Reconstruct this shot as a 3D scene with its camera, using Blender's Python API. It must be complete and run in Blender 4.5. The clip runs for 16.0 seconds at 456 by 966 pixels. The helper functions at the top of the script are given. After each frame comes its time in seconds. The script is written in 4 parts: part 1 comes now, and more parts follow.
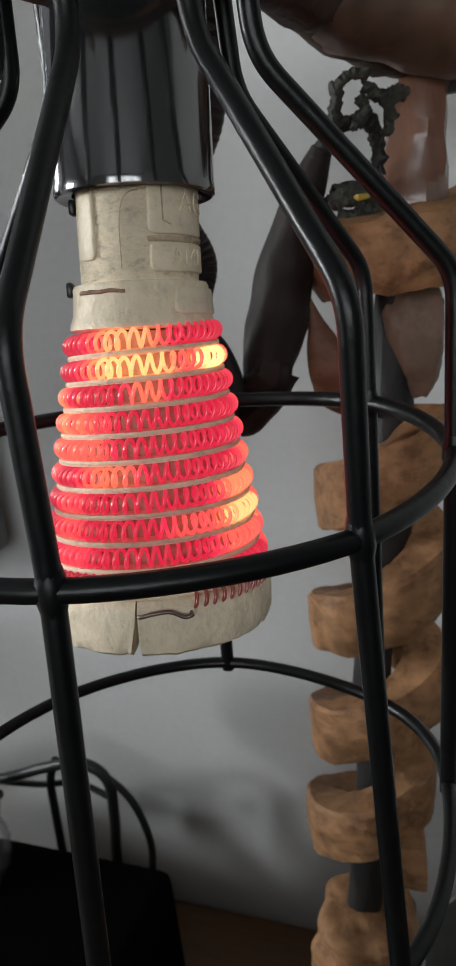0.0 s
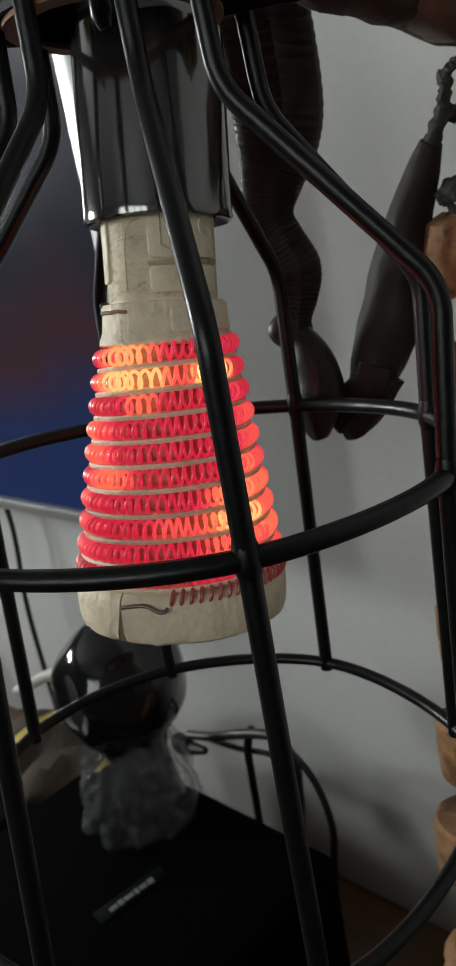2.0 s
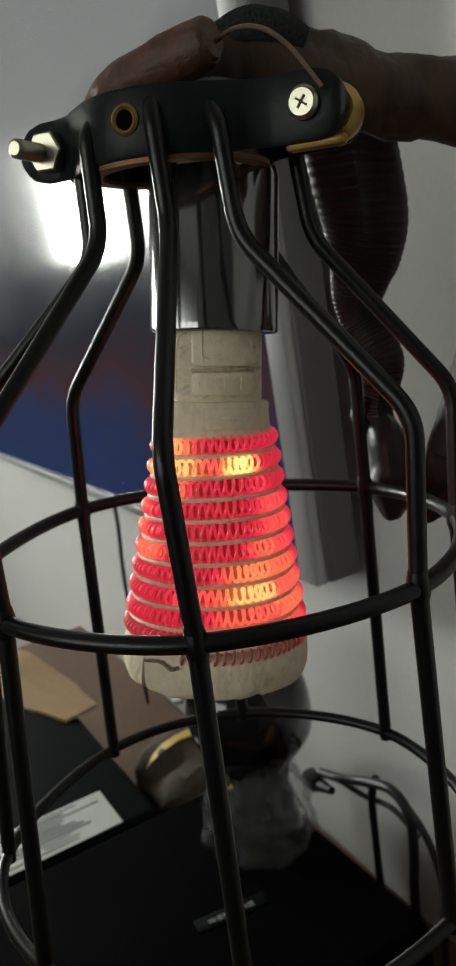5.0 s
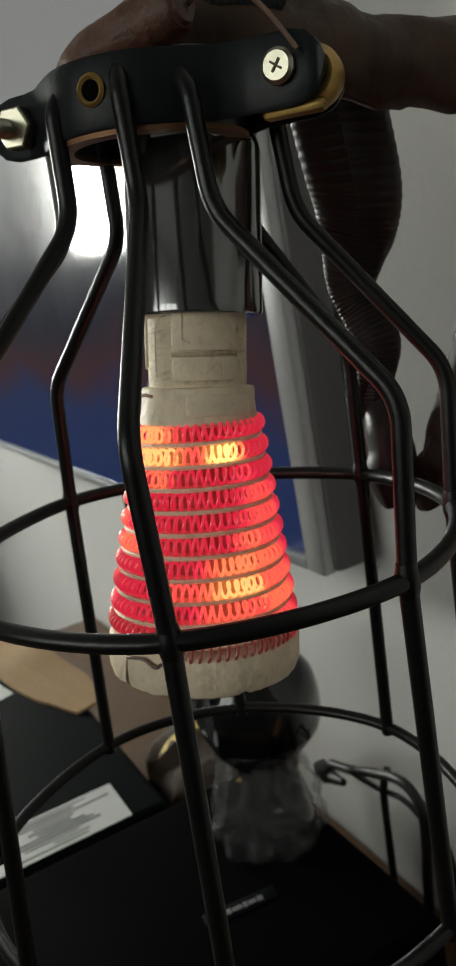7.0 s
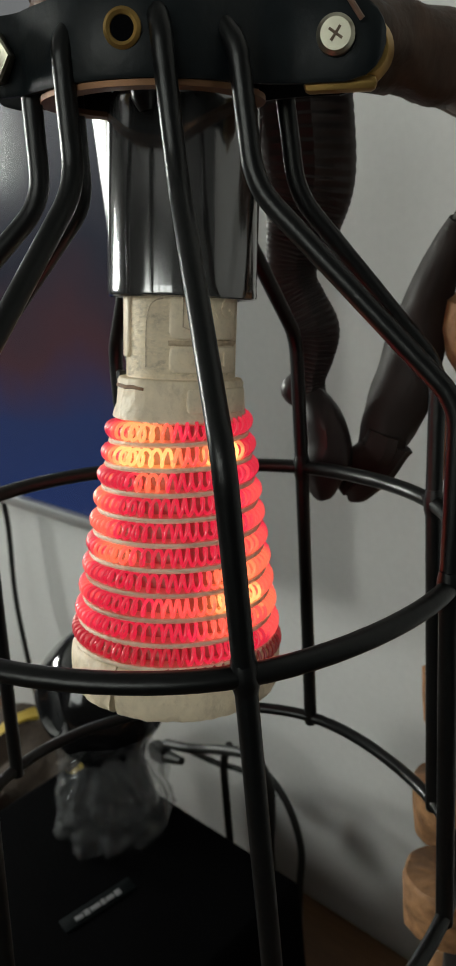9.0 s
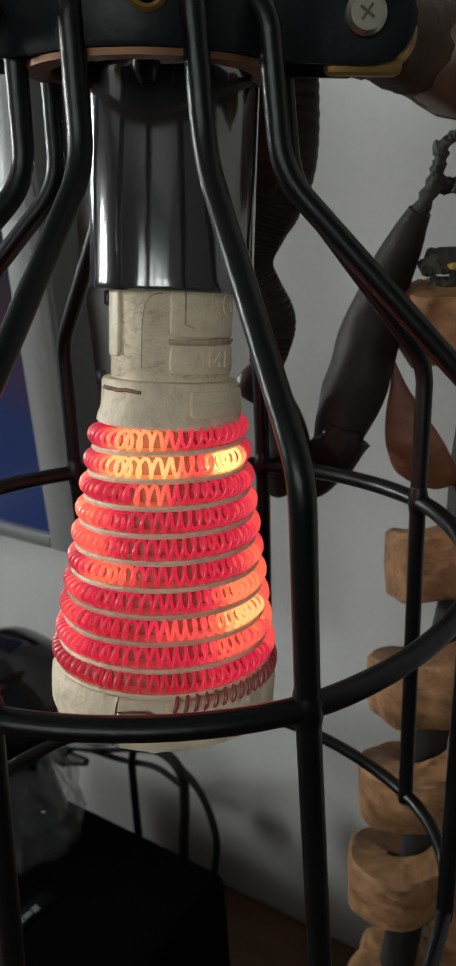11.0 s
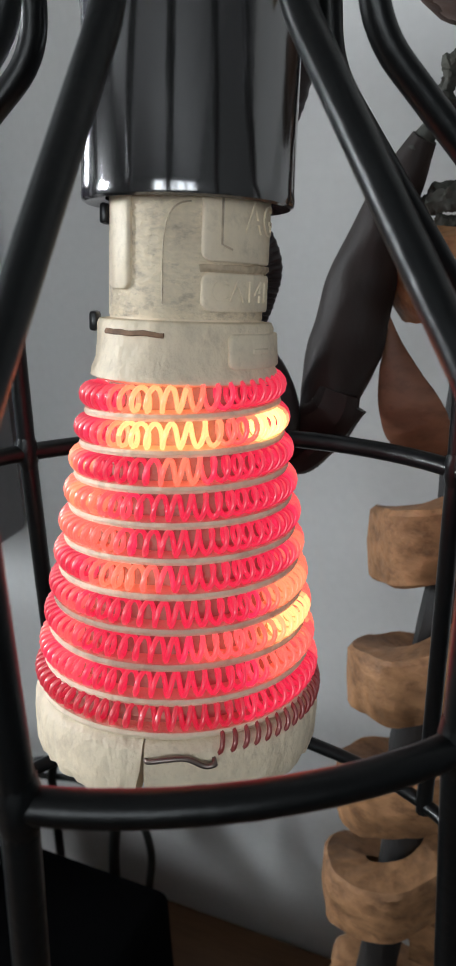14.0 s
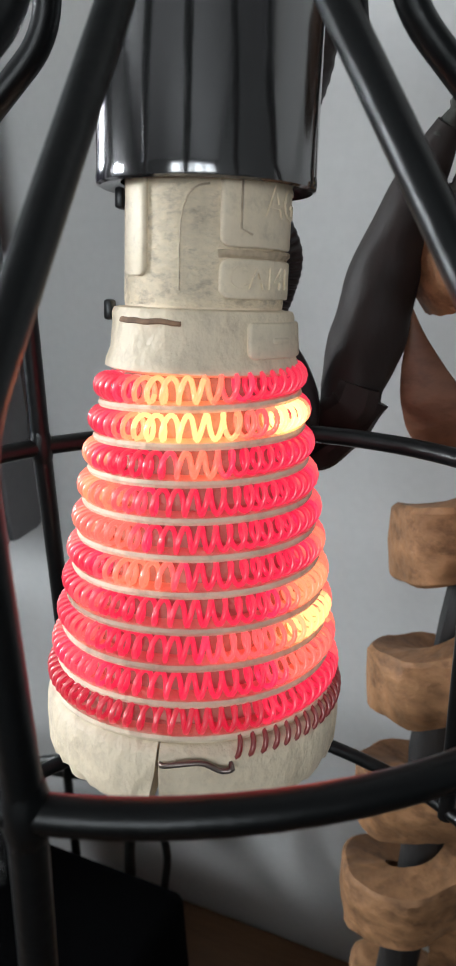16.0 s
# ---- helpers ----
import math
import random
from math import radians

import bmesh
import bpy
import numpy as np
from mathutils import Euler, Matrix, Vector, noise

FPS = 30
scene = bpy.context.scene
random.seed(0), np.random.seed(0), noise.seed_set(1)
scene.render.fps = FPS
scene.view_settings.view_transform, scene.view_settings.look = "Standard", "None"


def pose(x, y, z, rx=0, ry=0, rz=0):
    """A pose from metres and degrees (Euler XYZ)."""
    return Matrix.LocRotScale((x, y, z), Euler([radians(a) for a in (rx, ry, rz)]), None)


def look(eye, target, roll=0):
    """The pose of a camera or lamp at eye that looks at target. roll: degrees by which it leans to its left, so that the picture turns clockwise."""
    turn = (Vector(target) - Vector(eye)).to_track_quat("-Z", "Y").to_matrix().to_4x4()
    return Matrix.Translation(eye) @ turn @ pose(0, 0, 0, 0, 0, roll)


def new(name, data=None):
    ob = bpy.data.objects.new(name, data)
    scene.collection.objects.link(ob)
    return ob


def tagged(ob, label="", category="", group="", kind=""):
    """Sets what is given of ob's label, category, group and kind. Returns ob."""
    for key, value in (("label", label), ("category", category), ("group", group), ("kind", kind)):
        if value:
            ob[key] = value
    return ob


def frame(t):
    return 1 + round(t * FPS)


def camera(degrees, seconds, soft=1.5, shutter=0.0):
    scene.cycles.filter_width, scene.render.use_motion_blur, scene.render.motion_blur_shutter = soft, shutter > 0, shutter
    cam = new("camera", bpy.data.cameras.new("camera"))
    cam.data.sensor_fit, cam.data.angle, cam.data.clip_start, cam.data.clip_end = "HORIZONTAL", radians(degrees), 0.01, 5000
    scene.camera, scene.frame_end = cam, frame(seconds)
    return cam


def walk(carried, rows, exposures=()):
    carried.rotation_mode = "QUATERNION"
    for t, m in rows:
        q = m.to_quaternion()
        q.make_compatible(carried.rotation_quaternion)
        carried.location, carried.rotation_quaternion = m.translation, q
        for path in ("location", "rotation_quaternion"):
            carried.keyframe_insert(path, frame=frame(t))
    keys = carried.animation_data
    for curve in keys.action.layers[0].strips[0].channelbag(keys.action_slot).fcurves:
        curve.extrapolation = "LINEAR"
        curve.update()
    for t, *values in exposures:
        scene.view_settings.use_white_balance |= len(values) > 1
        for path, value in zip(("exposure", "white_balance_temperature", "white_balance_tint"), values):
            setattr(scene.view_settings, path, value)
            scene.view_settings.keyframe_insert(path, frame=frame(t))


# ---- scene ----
cam = camera(32.1, 16.0)
cam.data.dof.use_dof, cam.data.dof.focus_distance, cam.data.dof.aperture_fstop = True, 0.182, 58.0
PATH = [
    (0, (0.009, -0.018, 1.282), (-0.162, 1.862, 0.621), -6.6),
    (0.5, (0.014, -0.022, 1.289), (-0.295, 1.848, 0.651), -3.7),
    (1, (0.013, -0.023, 1.289), (-0.316, 1.836, 0.629), -4.3),
    (1.5, (0.039, -0.018, 1.29), (-0.491, 1.8, 0.648), -5.7),
    (2, (0.099, -0.002, 1.28), (-0.839, 1.662, 0.686), -10.6),
    (2.5, (0.119, -0.004, 1.281), (-0.961, 1.598, 0.765), -12.3),
    (3, (0.142, 0.014, 1.292), (-1.122, 1.476, 0.78), -11.0),
    (3.5, (0.149, 0.034, 1.287), (-1.284, 1.355, 0.839), -10.9),
    (4, (0.158, 0.001, 1.304), (-1.192, 1.404, 0.845), -8.2),
    (6.5, (0.171, 0.043, 1.285), (-1.312, 1.31, 0.847), -11.2),
    (7, (0.168, 0.031, 1.293), (-1.261, 1.348, 0.821), -10.4),
    (7.5, (0.166, 0.022, 1.298), (-1.231, 1.371, 0.82), -9.4),
    (8, (0.164, 0.018, 1.299), (-1.185, 1.41, 0.807), -9.2),
    (8.5, (0.137, 0.005, 1.306), (-0.998, 1.561, 0.768), -7.1),
    (8.7, (0.118, 0.006, 1.307), (-0.923, 1.606, 0.713), -6.7),
    (11, (0.05, 0.006, 1.314), (-0.521, 1.783, 0.595), -3.9),
    (11.5, (0.031, 0.002, 1.315), (-0.41, 1.81, 0.583), -4.3),
    (12, (0.014, -0.002, 1.314), (-0.236, 1.842, 0.58), -3.2),
    (12.5, (0.001, 0.004, 1.311), (-0.199, 1.851, 0.57), -2.9),
    (13, (0.0074, 0.0238, 1.3014), (-0.2025, 1.8584, 0.5333), -2.7),
    (13.5, (0.0036, 0.0361, 1.2972), (-0.2412, 1.8647, 0.5250), -2.6),
    (14, (0.0018, 0.0394, 1.2960), (-0.2551, 1.8679, 0.5275), -2.4),
    (14.5, (0.0018, 0.0414, 1.2940), (-0.2679, 1.8693, 0.5286), -2.5),
    (15, (0.0038, 0.0464, 1.2910), (-0.2744, 1.8709, 0.5204), -2.7),
    (15.5, (0.0038, 0.0474, 1.2900), (-0.2833, 1.8699, 0.5181), -3.0),
    (16, (0.0008, 0.0444, 1.2930), (-0.2992, 1.8656, 0.5229), -2.7),
]
EXPOSURES = [(0, -0.08, 6400, 10), (0.5, -0.15, 6400, 10), (1.0, -0.4, 6400, 9), (1.5, -0.45, 6500, 8), (2.0, -0.38, 6600, 6), (2.5, 0.2, 6700, 6), (3.0, 0.2, 6800, 6), (3.5, -0.1, 6900, 5), (4.0, -0.22, 6900, 5), (6.5, -0.35, 7000, 5), (7.0, -0.28, 7000, 5), (8.0, -0.2, 6900, 5), (8.5, -0.06, 6900, 5), (11, -0.35, 6600, 7), (11.5, 0.08, 6500, 8), (12.0, 0.15, 6400, 9), (12.5, 0.2, 6400, 10), (13, 0.2, 6300, 10), (14, 0.2, 6200, 10), (14.5, 0.25, 6200, 10), (16, 0.4, 6200, 10)]
walk(cam, [(t, look(eye, target, roll)) for t, eye, target, roll in PATH], EXPOSURES)

# ---- world, windows, light ----
world = bpy.data.worlds.new("world")
scene.world = world
world.use_nodes = True
wn = world.node_tree.nodes
sky = wn.new("ShaderNodeTexSky")
sky.sky_type, sky.sun_disc = "NISHITA", False
sky.sun_elevation, sky.sun_rotation = radians(38), radians(200)
wn["Background"].inputs[1].default_value = 0.08
world.node_tree.links.new(sky.outputs[0], wn["Background"].inputs[0])

YAW = -16.5                      # the room is turned against the camera's first heading
ROOM = pose(0, 0, 0, 0, 0, YAW)


def window_lamp(name, x, y, z, turn, w, h, watts, colour):
    lamp = bpy.data.lights.new(name, "AREA")
    lamp.shape, lamp.size, lamp.size_y, lamp.energy, lamp.color = "RECTANGLE", w, h, watts, colour
    ob = new(name, lamp)
    ob.matrix_world = ROOM @ pose(x, y, z, 90, 0, turn)
    return ob


window_lamp("daylight_front", 0.55, -2.58, 1.85, 0, 2.3, 1.0, 36, (0.95, 1.0, 0.99))
window_lamp("daylight_side", -2.88, -0.62, 1.72, -90, 0.66, 0.5, 190, (0.96, 1.0, 1.0))


# ---- materials ----
def material(name, colour, rough=0.5, metal=0.0, grain=60.0, vary=0.25, bump=0.0, stain=0.0, stain_colour=(0.1, 0.08, 0.06), coat=0.0, stretch=(1, 1, 1), spec=0.5, patch=9.0):
    m = bpy.data.materials.new(name)
    m.use_nodes = True
    nt = m.node_tree
    n, l = nt.nodes, nt.links
    b = n["Principled BSDF"]
    b.inputs["Roughness"].default_value, b.inputs["Metallic"].default_value = rough, metal
    b.inputs["Coat Weight"].default_value = coat
    b.inputs["Coat Roughness"].default_value = 0.12
    b.inputs["Specular IOR Level"].default_value = spec
    tc = n.new("ShaderNodeTexCoord")
    mp = n.new("ShaderNodeMapping")
    mp.inputs["Scale"].default_value = stretch
    l.new(tc.outputs["Object"], mp.inputs[0])
    fine = n.new("ShaderNodeTexNoise")
    fine.inputs["Scale"].default_value, fine.inputs["Detail"].default_value = grain, 5
    broad = n.new("ShaderNodeTexNoise")
    broad.inputs["Scale"].default_value, broad.inputs["Detail"].default_value = patch, 4
    l.new(mp.outputs[0], fine.inputs[0])
    l.new(mp.outputs[0], broad.inputs[0])
    add = n.new("ShaderNodeMath")
    add.operation = "ADD"
    l.new(fine.outputs[0], add.inputs[0])
    l.new(broad.outputs[0], add.inputs[1])
    ramp = n.new("ShaderNodeMapRange")
    ramp.inputs[1].default_value, ramp.inputs[2].default_value = 0.6, 1.4
    ramp.inputs[3].default_value, ramp.inputs[4].default_value = 1 - vary, 1 + vary
    l.new(add.outputs[0], ramp.inputs[0])
    mul = n.new("ShaderNodeMix")
    mul.data_type, mul.blend_type = "RGBA", "MULTIPLY"
    mul.inputs[0].default_value = 1
    mul.inputs[6].default_value = (*colour, 1)
    l.new(ramp.outputs[0], mul.inputs[7])
    last = mul.outputs[2]
    if stain:
        sn = n.new("ShaderNodeTexNoise")
        sn.inputs["Scale"].default_value, sn.inputs["Detail"].default_value = patch * 3.1, 8
        sn.inputs["Roughness"].default_value = 0.7
        l.new(mp.outputs[0], sn.inputs[0])
        sr = n.new("ShaderNodeMapRange")
        sr.inputs[1].default_value, sr.inputs[2].default_value, sr.inputs[4].default_value = 0.52, 0.72, stain
        l.new(sn.outputs[0], sr.inputs[0])
        mix = n.new("ShaderNodeMix")
        mix.data_type = "RGBA"
        mix.inputs[7].default_value = (*stain_colour, 1)
        l.new(sr.outputs[0], mix.inputs[0])
        l.new(last, mix.inputs[6])
        last = mix.outputs[2]
    l.new(last, b.inputs["Base Color"])
    rr = n.new("ShaderNodeMapRange")
    rr.inputs[3].default_value, rr.inputs[4].default_value = max(0.02, rough * 0.8), min(1, rough * 1.25)
    l.new(broad.outputs[0], rr.inputs[0])
    l.new(rr.outputs[0], b.inputs["Roughness"])
    if bump:
        bp = n.new("ShaderNodeBump")
        bp.inputs["Strength"].default_value = bump
        bp.inputs["Distance"].default_value = 0.002
        l.new(fine.outputs[0], bp.inputs["Height"])
        l.new(bp.outputs[0], b.inputs["Normal"])
    return m


M = dict(
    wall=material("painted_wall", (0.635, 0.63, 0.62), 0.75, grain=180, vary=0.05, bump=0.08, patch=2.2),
    # Unseen closing walls are dark to cut light bounced back into the room.
    dark_wall=material("dark_closing_wall", (0.1, 0.1, 0.1), 0.8, grain=150, vary=0.06, patch=2),
    # Ceiling is out of view; its grey keeps fill from above low.
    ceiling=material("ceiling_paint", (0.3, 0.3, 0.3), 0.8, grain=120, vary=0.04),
    floor=material("floor_board", (0.09, 0.06, 0.04), 0.5, grain=30, vary=0.3, stretch=(8, 1, 1)),
    desk=material("desk_wood", (0.12, 0.06, 0.028), 0.45, grain=40, vary=0.3, stretch=(1, 9, 9), bump=0.1),
    black=material("black_enamel", (0.0025, 0.003, 0.0034), 0.34, grain=260, vary=0.3, bump=0.1, spec=0.36, coat=0.0, stain=0.25, stain_colour=(0.014, 0.012, 0.011), patch=14),
    sleeve=material("black_chrome", (0.165, 0.162, 0.165), 0.12, metal=0.9, grain=300, vary=0.12, bump=0.03, stretch=(1, 1, 0.15), coat=0.5),
    clamp=material("dull_black_enamel", (0.007, 0.010, 0.012), 0.42, grain=260, vary=0.3, bump=0.12, spec=0.22, stain=0.4, stain_colour=(0.016, 0.014, 0.013), patch=40),
    mould=material("mould_dirt", (0.5, 0.39, 0.27), 0.8, grain=500, vary=0.5, patch=120),
    socket=material("black_bakelite", (0.01, 0.01, 0.011), 0.3, grain=150, vary=0.2),
    ceramic=material("steatite_ceramic", (0.88, 0.735, 0.54), 0.55, grain=300, vary=0.12, bump=0.45, stain=0.5, stain_colour=(0.42, 0.3, 0.19), patch=42, stretch=(1.1, 1.1, 0.85)),
    grimy=material("grimy_ceramic", (0.84, 0.7, 0.51), 0.65, grain=700, vary=0.16, bump=0.4, stain=0.8, stain_colour=(0.3, 0.22, 0.145), patch=75, stretch=(0.8, 0.8, 1.5)),
    plate=material("ceramic_plate", (0.89, 0.75, 0.56), 0.5, grain=220, vary=0.08, bump=0.25, stain=0.35, stain_colour=(0.42, 0.32, 0.2), patch=110),
    # Core colour is darkened so the coil's light on it stays dim.
    dim_core=material("darkened_ceramic", (0.46, 0.35, 0.26), 0.7, grain=350, vary=0.2, bump=0.4, stain=0.4, stain_colour=(0.25, 0.17, 0.12), patch=60),
    rust=material("brown_slot", (0.26, 0.15, 0.09), 0.8, grain=500, vary=0.5, patch=200),
    recess_dark=material("recess_shade", (0.12, 0.085, 0.06), 0.8, grain=300, vary=0.4),
    brass=material("brass", (0.42, 0.27, 0.09), 0.42, metal=0.95, grain=120, vary=0.2, stain=0.4, stain_colour=(0.2, 0.11, 0.04), patch=30),
    copper=material("copper_gasket", (0.2, 0.1, 0.05), 0.5, metal=0.6, grain=120, vary=0.2),
    steel=material("zinc_steel", (0.45, 0.43, 0.34), 0.3, metal=0.95, grain=160, vary=0.15, bump=0.05),
    arm=material("branch_bark", (0.06, 0.032, 0.019), 0.62, grain=55, vary=0.45, bump=0.8, stretch=(2.5, 2.5, 1), stain=0.5, stain_colour=(0.03, 0.017, 0.011), patch=18),
    collar=material("hewn_wood", (0.14, 0.078, 0.053), 0.45, grain=60, vary=0.4, bump=0.5, stain=0.5, stain_colour=(0.03, 0.017, 0.012), patch=25),
    leather=material("rust_bark", (0.1, 0.042, 0.026), 0.55, grain=160, vary=0.5, bump=1.0, patch=22, stain=0.4, stain_colour=(0.05, 0.02, 0.012)),
    wood=material("worn_wood", (0.3, 0.155, 0.074), 0.6, grain=110, vary=0.6, bump=1.0, spec=0.25, stretch=(1, 1, 1.4), stain=0.85, stain_colour=(0.075, 0.036, 0.019), patch=26),
    stem=material("polished_stem", (0.19, 0.088, 0.055), 0.38, grain=30, vary=0.35, bump=0.15, coat=0.6, stretch=(5, 5, 1), stain=0.4, stain_colour=(0.05, 0.02, 0.012), patch=12),
    burl=material("weathered_flake", (0.21, 0.135, 0.096), 0.5, grain=60, vary=0.5, bump=0.7, spec=0.4, stain=0.6, stain_colour=(0.06, 0.035, 0.024), patch=28),
    fin=material("red_brown_flake", (0.2, 0.085, 0.045), 0.55, grain=70, vary=0.45, bump=0.6, stain=0.5, stain_colour=(0.06, 0.026, 0.016), patch=30, stretch=(1, 1, 2)),
    stick=material("dark_stick", (0.012, 0.011, 0.011), 0.55, grain=60, vary=0.4, bump=0.4, stretch=(4, 4, 1)),
    branch=material("smooth_dark_branch", (0.024, 0.017, 0.015), 0.58, spec=0.3, grain=50, vary=0.4, bump=0.25, stretch=(3, 3, 1), stain=0.4, stain_colour=(0.012, 0.009, 0.008)),
    moss=material("weathered_knot", (0.045, 0.046, 0.037), 0.75, grain=90, vary=0.6, bump=0.9, stain=0.4, stain_colour=(0.15, 0.14, 0.11), patch=30),
    felt=material("grey_felt", (0.03, 0.033, 0.032), 0.95, grain=900, vary=0.6, bump=1.0, spec=0.1),
    horn=material("ribbed_horn", (0.034, 0.026, 0.026), 0.42, spec=0.45, grain=120, vary=0.35, bump=0.2),
    plastic=material("black_plastic", (0.0025, 0.0025, 0.003), 0.8, spec=0.02, grain=400, vary=0.3, bump=0.2),
    teal=material("dark_case", (0.004, 0.006, 0.007), 0.65, spec=0.07, grain=300, vary=0.25, bump=0.12),
    label=material("paper_label", (0.74, 0.75, 0.73), 0.6, grain=90, vary=0.06),
    ink=material("label_print", (0.2, 0.2, 0.2), 0.6, grain=90, vary=0.1),
    logo=material("grey_print", (0.24, 0.24, 0.25), 0.4, grain=90, vary=0.1),
    figure=material("black_gloss", (0.006, 0.006, 0.007), 0.1, grain=40, vary=0.2, coat=0.5),
    silver=material("silver_bezel", (0.5, 0.5, 0.51), 0.36, metal=0.6, grain=200, vary=0.06),
    casing=material("grey_casing", (0.11, 0.107, 0.11), 0.45, grain=250, vary=0.1),
    cable=material("black_cable", (0.012, 0.013, 0.012), 0.45, grain=200, vary=0.2),
    card=material("brown_cardboard", (0.42, 0.27, 0.14), 0.8, grain=90, vary=0.15, bump=0.15, stretch=(1, 6, 1)),
    bag=material("brown_canvas", (0.05, 0.032, 0.02), 0.8, grain=250, vary=0.4, bump=0.5),
    yellow=material("yellow_band", (0.55, 0.38, 0.05), 0.55, grain=150, vary=0.15),
    white=material("white_plastic", (0.6, 0.6, 0.57), 0.45, grain=150, vary=0.08),
    tin=material("dull_tin", (0.4, 0.4, 0.38), 0.35, metal=0.8, grain=120, vary=0.2),
    frame=material("window_paint", (0.7, 0.7, 0.68), 0.5, grain=100, vary=0.05),
)


def film_material(name, colour, rough, cover):
    """Thin clear film: mostly see-through, with bright gloss on its creases."""
    m = bpy.data.materials.new(name)
    m.use_nodes = True
    b = m.node_tree.nodes["Principled BSDF"]
    b.inputs["Base Color"].default_value = (*colour, 1)
    b.inputs["Roughness"].default_value = rough
    b.inputs["Alpha"].default_value = cover
    b.inputs["Specular IOR Level"].default_value = 1.0
    b.inputs["Coat Weight"].default_value = 1.0
    b.inputs["Coat Roughness"].default_value = 0.05
    return m


M["wrap"] = film_material("clear_wrap", (0.34, 0.35, 0.36), 0.07, 0.22)


def coil_material(h):
    """Bare resistance wire at a temperature from 0 (cold) to 1 (yellow-hot), with the glow that goes with it."""
    m = bpy.data.materials.new("resistance_wire")
    m.use_nodes = True
    n, l = m.node_tree.nodes, m.node_tree.links
    b = n["Principled BSDF"]
    b.inputs["Metallic"].default_value, b.inputs["Roughness"].default_value = 0.85, 0.35
    grain = n.new("ShaderNodeTexNoise")
    grain.inputs["Scale"].default_value = 700
    tone = n.new("ShaderNodeMapRange")
    tone.inputs[3].default_value, tone.inputs[4].default_value = 0.6, 1.4
    l.new(grain.outputs[0], tone.inputs[0])
    mul = n.new("ShaderNodeMix")
    mul.data_type, mul.blend_type = "RGBA", "MULTIPLY"
    mul.inputs[0].default_value = 1
    mul.inputs[6].default_value = (0.24, 0.19, 0.17, 1)
    l.new(tone.outputs[0], mul.inputs[7])
    l.new(mul.outputs[2], b.inputs["Base Color"])
    steps = [0, 0.2, 0.4, 0.7, 1.0]
    g = float(np.interp(h, steps, [0.008, 0.01, 0.022, 0.15, 0.48]))
    bl = float(np.interp(h, steps, [0.02, 0.045, 0.085, 0.075, 0.15]))
    b.inputs["Emission Color"].default_value = (1.0, g, bl, 1)
    b.inputs["Emission Strength"].default_value = GLOW * float(np.interp(h, steps, [0, 0.08, 0.34, 0.54, 1.1]))
    return m


GLOW, LEVELS = 2.6, 16
HOT = [coil_material(i / (LEVELS - 1)) for i in range(LEVELS)]


def screen_material():
    """A lit display behind gloss glass: deep blue below, murky grey and brown above, where the top glow paints in the
    room's reflection.
    """
    m = bpy.data.materials.new("display")
    m.use_nodes = True
    n, l = m.node_tree.nodes, m.node_tree.links
    b = n["Principled BSDF"]
    b.inputs["Base Color"].default_value = (0.01, 0.01, 0.012, 1)
    b.inputs["Roughness"].default_value = 0.1
    tc = n.new("ShaderNodeTexCoord")
    sep = n.new("ShaderNodeSeparateXYZ")
    l.new(tc.outputs["Object"], sep.inputs[0])
    up = n.new("ShaderNodeMapRange")
    up.inputs[1].default_value, up.inputs[2].default_value = 0.0, 0.55
    l.new(sep.outputs[2], up.inputs[0])
    noise_t = n.new("ShaderNodeTexNoise")
    noise_t.inputs["Scale"].default_value, noise_t.inputs["Detail"].default_value = 5, 3
    l.new(tc.outputs["Object"], noise_t.inputs[0])
    mix = n.new("ShaderNodeMath")
    mix.operation = "MULTIPLY_ADD"
    mix.inputs[1].default_value = 0.35
    l.new(noise_t.outputs[0], mix.inputs[0])
    l.new(up.outputs[0], mix.inputs[2])
    r = n.new("ShaderNodeValToRGB")
    e = r.color_ramp.elements
    e[0].position, e[0].color = 0.1, (0.012, 0.03, 0.13, 1)
    # Pale grey emission at the top stands for the reflected room.
    e[1].position, e[1].color = 1.0, (0.3, 0.31, 0.33, 1)
    for at, c in ((0.35, (0.016, 0.03, 0.105, 1)), (0.45, (0.05, 0.022, 0.03, 1)), (0.56, (0.02, 0.022, 0.035, 1)), (0.75, (0.08, 0.085, 0.1, 1))):
        k = e.new(at)
        k.color = c
    l.new(mix.outputs[0], r.inputs[0])
    l.new(r.outputs[0], b.inputs["Emission Color"])
    b.inputs["Emission Strength"].default_value = 0.8
    return m


M["screen"] = screen_material()


# ---- mesh helpers ----
def part(name, bm, mat, parent=None, label="", smooth=True):
    """One mesh object from a bmesh, under a thing or a part."""
    bmesh.ops.recalc_face_normals(bm, faces=bm.faces)
    me = bpy.data.meshes.new(name)
    bm.to_mesh(me)
    bm.free()
    if smooth:
        me.polygons.foreach_set("use_smooth", [True] * len(me.polygons))
        me.set_sharp_from_angle(angle=radians(38))
    me.materials.append(mat)
    ob = new(name, me)
    if parent is not None:
        ob.parent = parent
    if label:
        ob["label"] = label
    return ob


def thing(name, label, category, m=Matrix(), group="", kind=""):
    ob = new(name)
    ob.empty_display_size = 0.02
    ob.matrix_basis = m
    return tagged(ob, label, category, group, kind)


